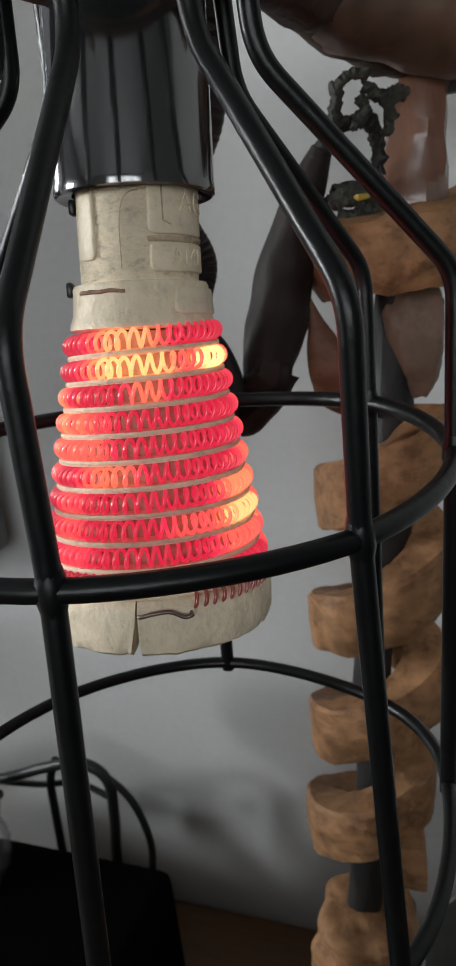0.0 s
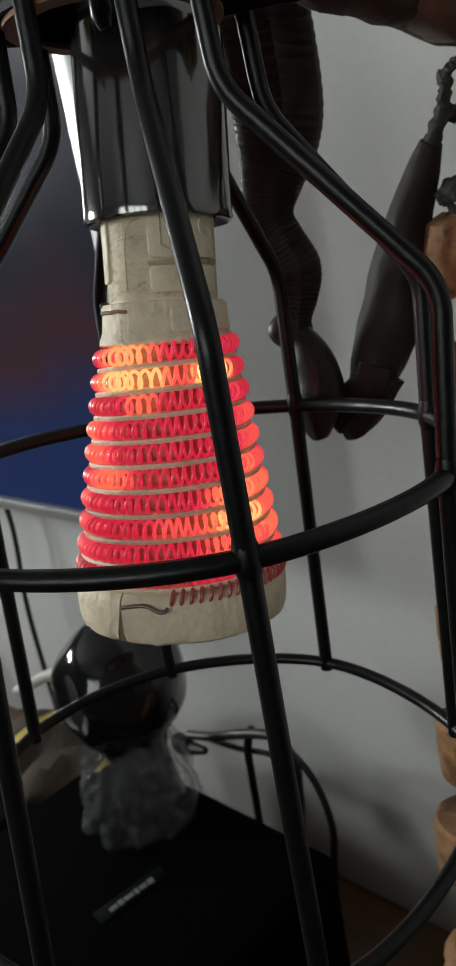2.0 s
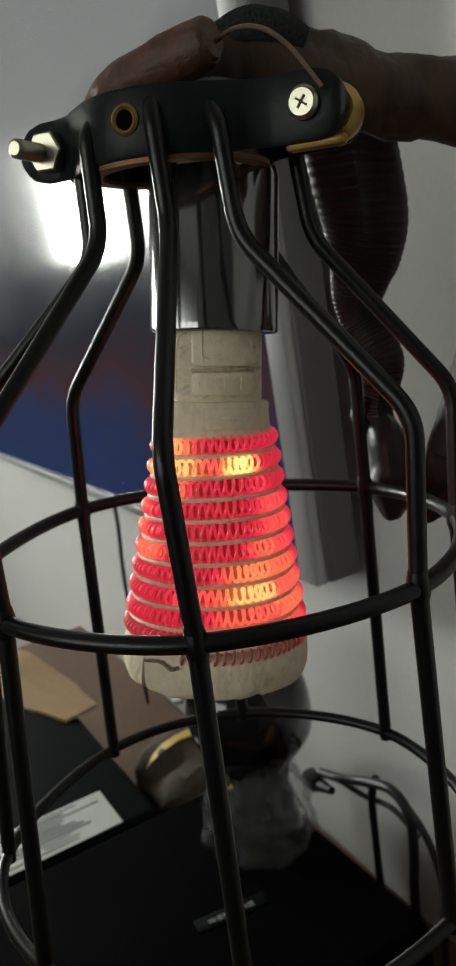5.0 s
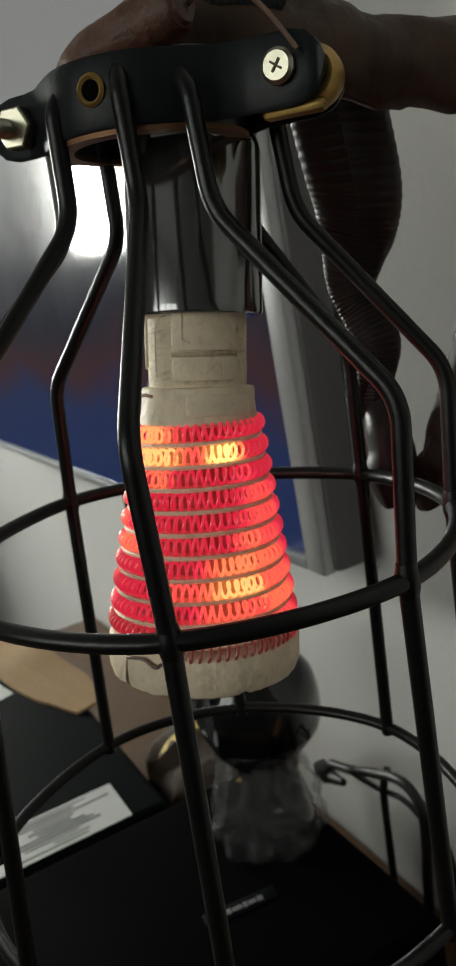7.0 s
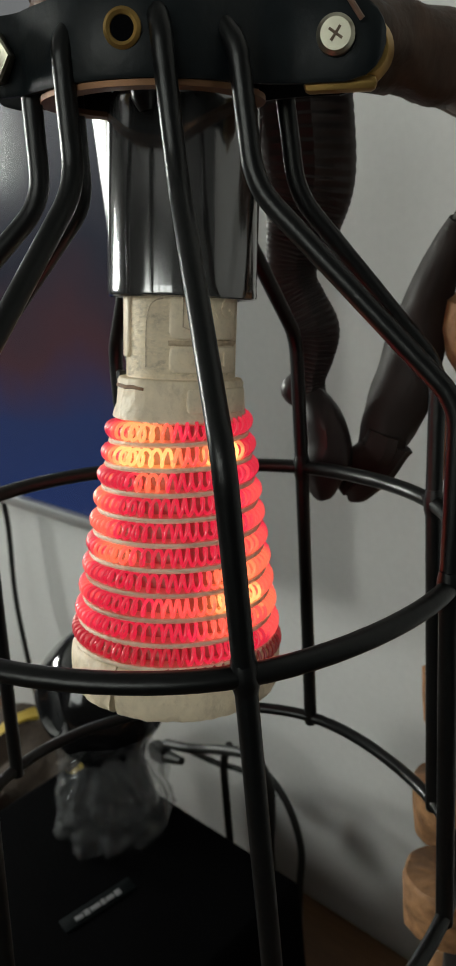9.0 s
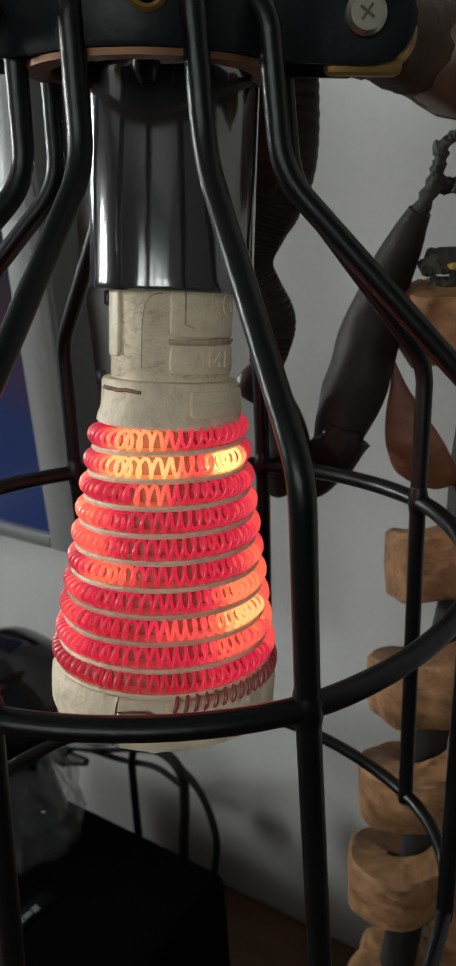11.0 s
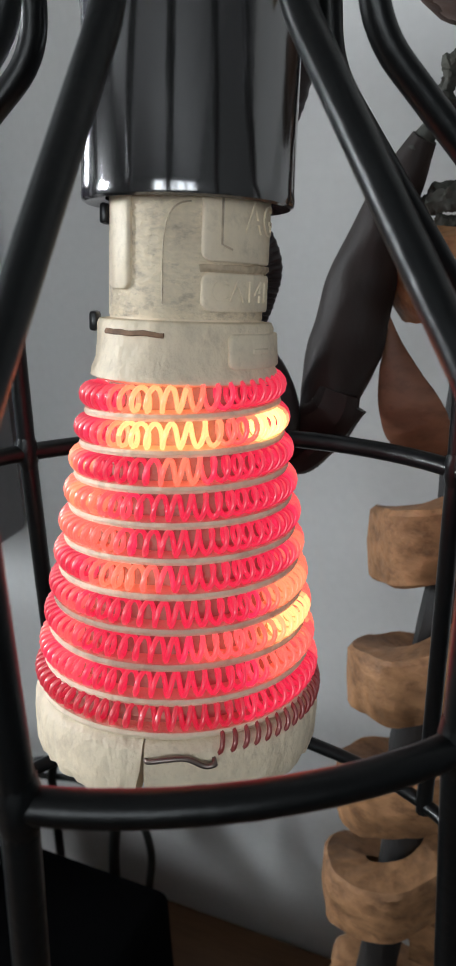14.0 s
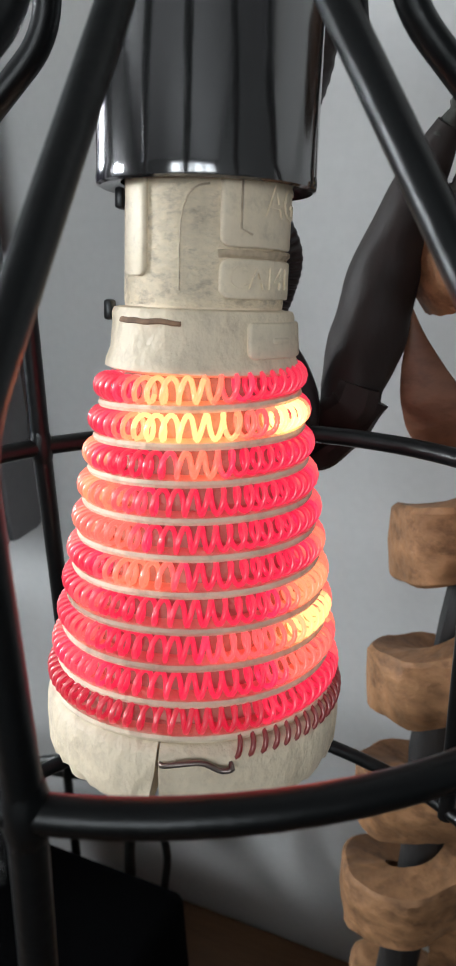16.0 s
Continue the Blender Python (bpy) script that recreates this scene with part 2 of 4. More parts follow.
def box(sx, sy, sz, at=(0, 0, 0), bevel=0.002, turn=None, bm=None, seg=2):
    b = bmesh.new()
    bmesh.ops.create_cube(b, size=1, matrix=Matrix.Diagonal((sx, sy, sz, 1)))
    if bevel:
        bmesh.ops.bevel(b, geom=b.edges[:], offset=bevel, segments=seg, affect="EDGES", profile=0.5)
    bmesh.ops.transform(b, matrix=Matrix.Translation(at) @ (turn or Matrix()), verts=b.verts)
    return b if bm is None else merge(bm, b)


def merge(bm, b):
    me = bpy.data.meshes.new("tmp")
    b.to_mesh(me)
    b.free()
    bm.from_mesh(me)
    bpy.data.meshes.remove(me)
    return bm


def spline(points, steps):
    """A smooth line through control points (any number of columns)."""
    p = [np.array(q, float) for q in points]
    p = [2 * p[0] - p[1]] + p + [2 * p[-1] - p[-2]]
    out = []
    for i in range(1, len(p) - 2):
        a, b, c, d = p[i - 1:i + 3]
        for k in range(steps):
            t = k / steps
            out.append(0.5 * (2 * b + (c - a) * t + (2 * a - 5 * b + 4 * c - d) * t * t + (3 * b - a - 3 * c + d) * t ** 3))
    out.append(p[-2])
    return out


def rounded(points, r, seg=6):
    """A polyline with its corners rounded by r."""
    p = [Vector(q) for q in points]
    out = [p[0]]
    for a, b, c in zip(p, p[1:], p[2:]):
        u, v = (a - b).normalized(), (c - b).normalized()
        k = min(r, (a - b).length * 0.45, (c - b).length * 0.45)
        for i in range(seg + 1):
            t = i / seg
            out.append((b + u * k) * (1 - t) ** 2 + b * 2 * t * (1 - t) + (b + v * k) * t * t)
    return out + [p[-1]]


def tube(points, radius, sides=10, closed=False, bm=None, caps=True, rough=0.0, flat=None, seed=0):
    """A swept tube. radius: a number or one for each point; flat: the second half-width; rough: uneven radius."""
    bm = bm or bmesh.new()
    pts = [Vector(q[:3]) for q in points]
    n = len(pts)
    rad = [radius] * n if isinstance(radius, (int, float)) else list(radius)
    fl = rad if flat is None else ([flat] * n if isinstance(flat, (int, float)) else list(flat))
    up, rings = None, []
    for i in range(n):
        a = pts[(i - 1) % n] if closed or i else pts[i]
        b = pts[(i + 1) % n] if closed or i < n - 1 else pts[i]
        d = (b - a).normalized()
        if up is None:
            up = d.orthogonal().normalized() if flat is None else (Vector((0, -1, 0)) - d * d.dot(Vector((0, -1, 0)))).normalized()
        up = (up - d * up.dot(d)).normalized()
        side = d.cross(up)
        ring = []
        for k in range(sides):
            w = 2 * math.pi * k / sides
            f = 1.0
            if rough:
                f += rough * noise.noise(Vector((pts[i].x * 60 + math.cos(w) * 1.3 + seed, pts[i].y * 60 + math.sin(w) * 1.3, pts[i].z * 60)))
            ring.append(bm.verts.new(pts[i] + side * (math.cos(w) * rad[i] * f) + up * (math.sin(w) * fl[i] * f)))
        rings.append(ring)
    m = n if closed else n - 1
    for i in range(m):
        r0, r1 = rings[i], rings[(i + 1) % n]
        for k in range(sides):
            bm.faces.new((r0[k], r0[(k + 1) % sides], r1[(k + 1) % sides], r1[k]))
    if caps and not closed:
        bm.faces.new(rings[0][::-1])
        bm.faces.new(rings[-1])
    return bm


def gnarl(bm, amount, scale, fine=0.35):
    """Pushes the surface in and out, for worn and knotted wood."""
    bm.normal_update()
    for v in bm.verts:
        v.co += v.normal * amount * (noise.noise(v.co * scale) + fine * noise.noise(v.co * scale * 3.3))
    return bm


def revolve(profile, sides=64, a0=0.0, a1=360.0, bm=None):
    """A closed profile of (r, z) turned round z; part turns are capped."""
    bm = bm or bmesh.new()
    full = abs(a1 - a0 - 360) < 1e-6
    n = sides if full else sides + 1
    rings = []
    for i in range(n):
        w = radians(a0 + (a1 - a0) * i / sides)
        rings.append([bm.verts.new((r * math.cos(w), r * math.sin(w), z)) for r, z in profile])
    k = len(profile)
    for i in range(sides):
        r0, r1 = rings[i], rings[(i + 1) % n]
        for j in range(k):
            bm.faces.new((r0[j], r1[j], r1[(j + 1) % k], r0[(j + 1) % k]))
    if not full:
        bm.faces.new(rings[0])
        bm.faces.new(rings[-1][::-1])
    bmesh.ops.remove_doubles(bm, verts=bm.verts, dist=1e-6)
    return bm


def curved_plate(r0, r1, a0, a1, z0, z1, soft=0.0012, bm=None, taper=0.0):
    """A raised plate on a round body: a rounded rectangle wrapped round z, with softened edges."""
    b = bmesh.new()
    w, h, lip = radians(a1 - a0) * r1, z1 - z0, 0.0004
    ends = [soft * (1 - math.cos(math.pi / 2 * k / 6)) for k in range(7)]
    cols = ends + [soft + (w - 2 * soft) * k / 18 for k in range(1, 18)] + [w - x for x in reversed(ends)]
    rings = []
    for x in cols:
        d = min(x, w - x)
        cut = soft - math.sqrt(max(0.0, soft * soft - (soft - d) ** 2)) if d < soft else 0.0
        low, top = cut, h - cut
        q = radians(a0) + x / r1
        face = r1 - lip * max(0.0, 1 - d / lip) * 0.8
        ring = []
        for z, r in ((low, r0), (low, face - lip * 0.8), (low + lip * 0.35, face - lip * 0.25), (low + lip, face), ((low + top) / 2, face), (top - lip, face), (top - lip * 0.35, face - lip * 0.25), (top, face - lip * 0.8), (top, r0)):
            rr = r - taper * z
            ring.append(b.verts.new((rr * math.cos(q), rr * math.sin(q), z0 + z)))
        rings.append(ring)
    for c0, c1 in zip(rings, rings[1:]):
        for k in range(8):
            b.faces.new((c0[k], c1[k], c1[k + 1], c0[k + 1]))
    b.faces.new(rings[0])
    b.faces.new(rings[-1][::-1])
    return b if bm is None else merge(bm, b)


def relief_text(text, size, r, angle, z, depth, squeeze=1.0):
    """Raised letters, centred at an angle and height of a round body."""
    cu = bpy.data.curves.new("relief", "FONT")
    cu.body, cu.size, cu.extrude, cu.align_x, cu.align_y, cu.resolution_u = text, size, depth, "CENTER", "CENTER", 3
    ob = bpy.data.objects.new("relief", cu)
    scene.collection.objects.link(ob)
    me = bpy.data.meshes.new_from_object(ob.evaluated_get(bpy.context.evaluated_depsgraph_get()))
    bpy.data.objects.remove(ob)
    bm = bmesh.new()
    bm.from_mesh(me)
    bpy.data.meshes.remove(me)
    for v in bm.verts:
        q = radians(angle) + v.co.x * squeeze / r
        rr = r + v.co.z
        v.co = (rr * math.cos(q), rr * math.sin(q), z + v.co.y)
    return bm


# ---- room ----
def slab(name, x0, x1, y0, y1, z0, z1, mat, label, category):
    b = box(x1 - x0, y1 - y0, z1 - z0, ((x0 + x1) / 2, (y0 + y1) / 2, (z0 + z1) / 2), 0)
    ob = part(name, b, mat, None, "", False)
    ob.matrix_basis = ROOM
    return tagged(ob, label, category, "", "structure")


WALL = 0.455
slab("wall_north", -2.8, 1.9, WALL, WALL + 0.1, 0, 2.6, M["wall"], "plain pale grey painted wall", "wall")
slab("wall_east", 1.8, 1.9, -2.5, WALL, 0, 2.6, M["dark_wall"], "plain unseen wall, darkened to cut bounced light", "wall")
slab("floor", -2.8, 1.9, -2.6, WALL + 0.1, -0.1, 0, M["floor"], "brown boarded floor", "floor")
slab("ceiling", -2.8, 1.9, -2.6, WALL + 0.1, 2.6, 2.7, M["ceiling"], "unseen grey ceiling, darkened to cut bounced light", "ceiling")


def holed_wall(name, along_x, fixed, thick, a0, a1, h0, h1, w0, w1):
    """A wall with one window opening through it."""
    bm = bmesh.new()
    for p0, p1, q0, q1 in ((a0, h0, 0, 2.6), (h1, a1, 0, 2.6), (h0, h1, 0, w0), (h0, h1, w1, 2.6)):
        if along_x:
            box(p1 - p0, thick, q1 - q0, ((p0 + p1) / 2, fixed + thick / 2, (q0 + q1) / 2), 0, None, bm)
        else:
            box(thick, p1 - p0, q1 - q0, (fixed + thick / 2, (p0 + p1) / 2, (q0 + q1) / 2), 0, None, bm)
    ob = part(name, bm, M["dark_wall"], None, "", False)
    ob.matrix_basis = ROOM
    return tagged(ob, "unseen wall with a window opening, darkened to cut bounced light", "wall", "", "structure")


holed_wall("wall_south", True, -2.6, 0.1, -2.8, 1.9, -0.6, 1.7, 1.35, 2.35)
# Unseen low wall, added to shade the lower part of wall_north.
slab("shade_wall", -0.36, 1.5, -0.46, -0.40, 0, 1.17, M["dark_wall"], "unseen low dark wall added to shade the wall opposite", "wall")
holed_wall("wall_west", False, -2.9, 0.1, -2.6, WALL + 0.1, -0.95, -0.29, 1.47, 1.97)


def window_frame(name, m, w, h, mid, bars):
    t = thing(name, "white painted window frame with bright daylight panes", "window", m, "", "structure")
    for sx in (-1, 1):
        part("stile", box(0.05, 0.06, h, (sx * (w / 2 - 0.025), 0, 0), 0.004), M["frame"], t)
        part("rail", box(w - 0.1, 0.06, 0.05, (0, 0, sx * (h / 2 - 0.025)), 0.004), M["frame"], t)
    for x in bars:
        part("mullion", box(mid, 0.05, h - 0.1, (x * w, 0, 0), 0.004), M["frame"], t)
    return t


window_frame("window_1", ROOM @ pose(0.55, -2.54, 1.85), 2.3, 1.0, 0.11, (-0.25, 0, 0.25))
window_frame("window_2", ROOM @ pose(-2.84, -0.62, 1.72, 0, 0, 90), 0.66, 0.5, 0.24, (0,))

# ---- desk ----
DESK = 0.72
desk = thing("desk", "dark brown wooden desk against the wall", "desk", ROOM @ pose(-0.35, 0.0, 0))
part("tabletop", box(1.9, WALL * 2 - 0.01, 0.03, (0, 0, DESK - 0.015), 0.003), M["desk"], desk)
for x in (-0.9, 0.9):
    for y in (-0.4, 0.4):
        part("leg", box(0.05, 0.05, DESK - 0.03, (x, y, (DESK - 0.03) / 2), 0.003), M["desk"], desk)

# ---- caged heat lamp ----
AXIS = Vector((0.0525, 0.1674, 0.9845)).normalized()
side_x = Vector((0, 1, 0)).cross(AXIS).normalized()
LAMP = Matrix((side_x, AXIS.cross(side_x), AXIS)).transposed().to_4x4()
LAMP.translation = (-0.0339, 0.1934, 1.18)

heater = thing("heater_cone", "cream ceramic cone heater wound with a glowing red coil", "heater", LAMP)


def outer(s):
    """The coil's outer radius at a height along the cone."""
    return 0.0331 - 0.166 * (s - 0.0058)


# the fired ceramic former: neck, shoulder, tapering core and slotted foot
core = [(0.004, 0.118), (0.0162, 0.118), (0.0162, 0.0848), (0.0184, 0.0845), (0.0189, 0.0835), (0.0188, 0.0815), (0.0192, 0.0765), (0.0201, 0.0742), (0.0203, 0.0728), (0.0190, 0.0722), (0.004, 0.0722)]
part("former", revolve(core, 96), M["ceramic"], heater)
cone = [(0.004, 0.0721)]
for i in range(24):
    s = 0.0718 - i * 0.0029
    cone.append((outer(s) - 0.0060, s))
cone += [(0.0290, 0.0040), (0.0302, 0.0022), (0.0304, 0.0004), (0.004, 0.0004)]
part("core", revolve(cone, 96), M["dim_core"], heater, "ceramic core behind the coil, darkened to set off the wire")
foot = [(0.0275, 0.0036), (0.0306, 0.0034), (0.0324, 0.0020), (0.0331, 0.0002), (0.0333, -0.003), (0.0331, -0.0085), (0.0322, -0.0112), (0.0303, -0.0124), (0.0275, -0.0122), (0.024, -0.011), (0.024, -0.002)]


def slotted_foot(profile, sides=130):
    """The foot ring, open at a notch that widens downwards, with a chipped lower rim."""
    bm = bmesh.new()
    rings = []
    for i in range(sides + 1):
        ring = []
        for r, z in profile:
            low = min(1.0, max(0.0, -z / 0.011))
            a0 = -91.6 + 0.5 * low + 1.4 * max(0.0, low - 0.85)
            a1 = 267.6 - 3.6 * low ** 1.5
            w = radians(a0 + (a1 - a0) * i / sides)
            chip = noise.noise(Vector((math.cos(w) * 9, math.sin(w) * 9, 1))) + 0.6 * noise.noise(Vector((math.cos(w) * 31, math.sin(w) * 31, 4)))
            bite = low ** 3 * (0.0004 * chip + 0.0009 * max(0.0, chip - 0.35))
            ring.append(bm.verts.new(((r - bite) * math.cos(w), (r - bite) * math.sin(w), z + bite)))
        rings.append(ring)
    n = len(profile)
    for r0, r1 in zip(rings, rings[1:]):
        for j in range(n):
            bm.faces.new((r0[j], r1[j], r1[(j + 1) % n], r0[(j + 1) % n]))
    bm.faces.new(rings[0])
    bm.faces.new(rings[-1][::-1])
    return bm


part("foot", slotted_foot(foot), M["ceramic"], heater, "chipped slotted ceramic foot")
# Dark disc paints the shade inside the hollow foot.
part("foot_shade", revolve([(0.003, -0.004), (0.0245, -0.004), (0.0245, -0.001), (0.003, -0.001)], 48), M["recess_dark"], heater)


def height(k):
    """Height along the cone after k turns of the winding."""
    return 0.003 + 0.0057 * k if k < 1 else 0.0087 + 0.00699 * (k - 1)


ridge = bmesh.new()
prev = None
for i in range(int(10.4 * 72)):
    k = -0.2 + i / 72
    s, q = height(k) - 0.0035, 2 * math.pi * k
    r = outer(s)
    wob = 0.0002 * noise.noise(Vector((k * 9, 0, 0)))
    ring = [ridge.verts.new((rr * math.cos(q), rr * math.sin(q), s + dz)) for rr, dz in ((r - 0.0075, 0.0011), (r - 0.0018 + wob, 0.0007), (r - 0.0015 + wob, 0), (r - 0.0018 + wob, -0.0007), (r - 0.0075, -0.0011))]
    if prev:
        for a in range(4):
            ridge.faces.new((prev[a], prev[a + 1], ring[a + 1], ring[a]))
    prev = ring
part("ridge", ridge, M["ceramic"], heater, "thin spiral ceramic ridge")

# raised plates, grimy cast panels, seam and slot on the neck
part("neck", revolve([(0.0150, 0.0852), (0.01628, 0.0852), (0.01632, 0.0862), (0.01632, 0.1145), (0.0150, 0.1145)], 96), M["grimy"], heater, "grimy mottled ceramic neck")
for a0, a1, z0, z1 in ((-146, -122, 0.0905, 0.1115), (-71, 4, 0.0962, 0.1125), (-71, 6, 0.0868, 0.0942)):
    part("plate", curved_plate(0.0155, 0.0172, a0, a1, z0, z1, 0.002), M["plate"], heater)
part("shoulder_plate", curved_plate(0.0185, 0.0202, -54, 14, 0.0758, 0.0826, 0.0012, None, 0.08), M["plate"], heater)
seam = spline([(0.0166 * math.cos(radians(a)), 0.0166 * math.sin(radians(a)), 0.0952 + 0.0007 * noise.noise(Vector((a * 0.07, 2, 0)))) for a in range(-72, 12, 6)], 3)
part("seam", tube(seam, 0.0008, 8, rough=0.9), M["mould"], heater)
# Slot drawn as a thin dark brown line along the shoulder.
slot = [(0.0190 * math.cos(radians(a)), 0.0190 * math.sin(radians(a)), 0.0822 + 0.0003 * noise.noise(Vector((a * 0.09, 5, 0)))) for a in range(-138, -92, 3)]
part("slot", tube(slot, 0.00045, 8, rough=0.6), M["rust"], heater)
arch = spline([(0.0162 * math.cos(radians(a)), 0.0162 * math.sin(radians(a)), z) for a, z in ((-97, 0.088), (-97, 0.099), (-93, 0.1045), (-86, 0.1065), (-78, 0.107))], 5)
part("mould_line", tube(arch, 0.00024, 5, rough=0.9), M["mould"], heater)
edge = [(0.01722 * math.cos(radians(a)), 0.01722 * math.sin(radians(a)), z) for a, z in ((-58, 0.1105), (-58, 0.0995), (-50, 0.0985))]
part("mould_line", tube(edge, 0.00022, 5, rough=0.9), M["mould"], heater)
part("lettering", relief_text("CA141", 0.0058, 0.0172, -37, 0.0905, 0.0004, 1.0), M["plate"], heater, "raised moulded letters")
part("lettering", relief_text("AG", 0.0085, 0.0172, -20, 0.1045, 0.00035, 1.0), M["plate"], heater, "raised moulded letters")
bars = curved_plate(0.0195, 0.02015, -38, -22, 0.0786, 0.0798, 0.0004)
part("lettering", bars, M["plate"], heater)
part("clip", box(0.0018, 0.004, 0.0042, (-0.0189, -0.004, 0.0838), 0.0007), M["socket"], heater, "small black spring clip")
part("clip", box(0.0018, 0.004, 0.0042, (-0.0166, -0.004, 0.1055), 0.0007), M["socket"], heater, "small black spring clip")

# hot spots: row from the top, angle, half-width in degrees, strength
SPOTS = ((1, -95, 30, 0.62), (2, -95, 34, 0.72), (2, -22, 20, 0.7), (2, -60, 14, 0.2), (3, -82, 14, 0.45), (3, -165, 22, 0.5), (4, -165, 24, 0.45), (4, -118, 14, 0.2), (5, -170, 20, 0.3),
         (5, -122, 16, 0.32), (6, -108, 20, 0.42), (6, -165, 16, 0.25), (7, -18, 24, 0.45), (8, -18, 26, 0.6), (8, -60, 16, 0.2), (9, -25, 22, 0.3), (9, -165, 18, 0.22), (4, -136, 14, 0.3), (5, -146, 12, 0.3), (7, -135, 11, 0.22), (8, -134, 11, 0.24), (9, -130, 11, 0.2), (3, 12, 20, 0.2), (4, 12, 20, 0.25), (5, 10, 20, 0.22), (6, 5, 24, 0.35), (7, 22, 16, 0.3), (8, 24, 16, 0.35), (9, 16, 18, 0.3), (1, 150, 40, 0.2), (3, 100, 40, 0.3), (6, 120, 40, 0.3))


def temperature(k):
    angle = (k % 1.0) * 360
    row = 11 - math.ceil(k + 0.0001) if k > 0 else 11
    h = 0.34 + 0.05 * noise.noise(Vector((k * 5, 3, 0)))
    if k < 1.4:
        h -= 0.13 * (1.4 - max(k, 0)) / 1.4
    if k < 0.05:
        h -= 0.12
    for r, a, w, p in SPOTS:
        if r == row:
            d = (angle - a + 180) % 360 - 180
            h += (0.9 if abs(a + 20) < 45 else 0.74) * p * math.exp(-(d / w) ** 4)
    return max(0.0, min(1.0, h))


def wound_coil():
    pts, heat = [], []
    tail = spline([(0.0318, -91, -0.0005), (0.0338, -90, -0.0006), (0.0341, -84, 0.0002), (0.0340, -77, 0.0004), (0.0343, -71, -0.0012), (0.0350, -67.5, -0.0008)], 6)
    for r, a, s in tail:
        pts.append((r * math.cos(radians(a)), r * math.sin(radians(a)), s))
        heat.append(0.0)
    k, w, step, wire = -0.184, -0.35, 14, 0.00056
    small = 0.00238
    while k < 10.3:
        s = height(k)
        rc = outer(s) - 0.00275
        pitch = 0.0026 * (1 + 0.16 * noise.noise(Vector((k * 7, 0, 5))))
        loosen = max(0.0, 1 - abs(((k % 1) - 0.76) / 0.09)) * 0.25
        dk = pitch * (1 + loosen) / (2 * math.pi * rc) / step
        q = 2 * math.pi * k
        a = 2 * math.pi * w
        rr = rc + small * math.cos(a)
        sag = 0.0003 * noise.noise(Vector((k * 4, 9, 0)))
        pts.append((rr * math.cos(q), rr * math.sin(q), s + sag + small * math.sin(a)))
        heat.append(temperature(k))
        k += dk
        w += 1 / step
    n, sides = len(pts), 5
    p = np.array(pts)
    d = np.gradient(p, axis=0)
    d /= np.linalg.norm(d, axis=1)[:, None]
    ref = np.stack([p[:, 0], p[:, 1], np.zeros(n)], 1)
    ref /= np.linalg.norm(ref, axis=1)[:, None]
    ref = ref + 0.35 * np.array([0.0, 0.0, 1.0])
    u = ref - d * (ref * d).sum(1)[:, None]
    u /= np.linalg.norm(u, axis=1)[:, None]
    v = np.cross(d, u)
    ang = np.arange(sides) * 2 * np.pi / sides
    verts = (p[:, None, :] + wire * (np.cos(ang)[None, :, None] * u[:, None, :] + np.sin(ang)[None, :, None] * v[:, None, :])).reshape(-1, 3)
    i = np.arange(n - 1)[:, None] * sides
    j = np.arange(sides)[None, :]
    faces = np.stack([i + j, i + (j + 1) % sides, i + sides + (j + 1) % sides, i + sides + j], 2).reshape(-1, 4)
    me = bpy.data.meshes.new("coil")
    me.from_pydata(verts.tolist(), [], faces.tolist())
    me.polygons.foreach_set("use_smooth", [True] * len(me.polygons))
    for m in HOT:
        me.materials.append(m)
    level = np.clip(np.round(np.array(heat[:-1]) * (LEVELS - 1)), 0, LEVELS - 1).astype(np.int32)
    me.polygons.foreach_set("material_index", np.repeat(level, sides))
    ob = new("coil", me)
    ob.parent = heater
    ob["label"] = "glowing red coiled heating wire"
    return ob


wound_coil()

holder = thing("lamp_holder", "glossy black metal lamp holder sleeve above the ceramic cone", "lamp holder", LAMP)
shell = [(0.0172, 0.1085), (0.0212, 0.1075), (0.0219, 0.1079), (0.0221, 0.109), (0.0219, 0.1105), (0.0218, 0.158), (0.0212, 0.1612), (0.0195, 0.163), (0.0195, 0.1605), (0.0205, 0.1565), (0.0206, 0.112), (0.0172, 0.1115)]
part("sleeve", revolve(shell, 96), M["sleeve"], holder)
part("cap", revolve([(0.002, 0.158), (0.0193, 0.158), (0.0205, 0.163), (0.0215, 0.167), (0.0215, 0.181), (0.019, 0.184), (0.002, 0.184)], 64), M["socket"], holder)
part("lug", tube([(0.0, -0.0215, 0.171), (0.0, -0.0222, 0.163), (0.001, -0.0225, 0.1575), (0.0012, -0.0215, 0.1545)], [0.003, 0.0032, 0.0034, 0.002], 12), M["socket"], holder, "small black moulded lug")

WIRE = 0.0027
TOP = Vector((-0.025, 0.2045, 0))
cage = thing("lamp_cage", "black enamelled wire lamp cage with eight bent rods", "lamp cage")
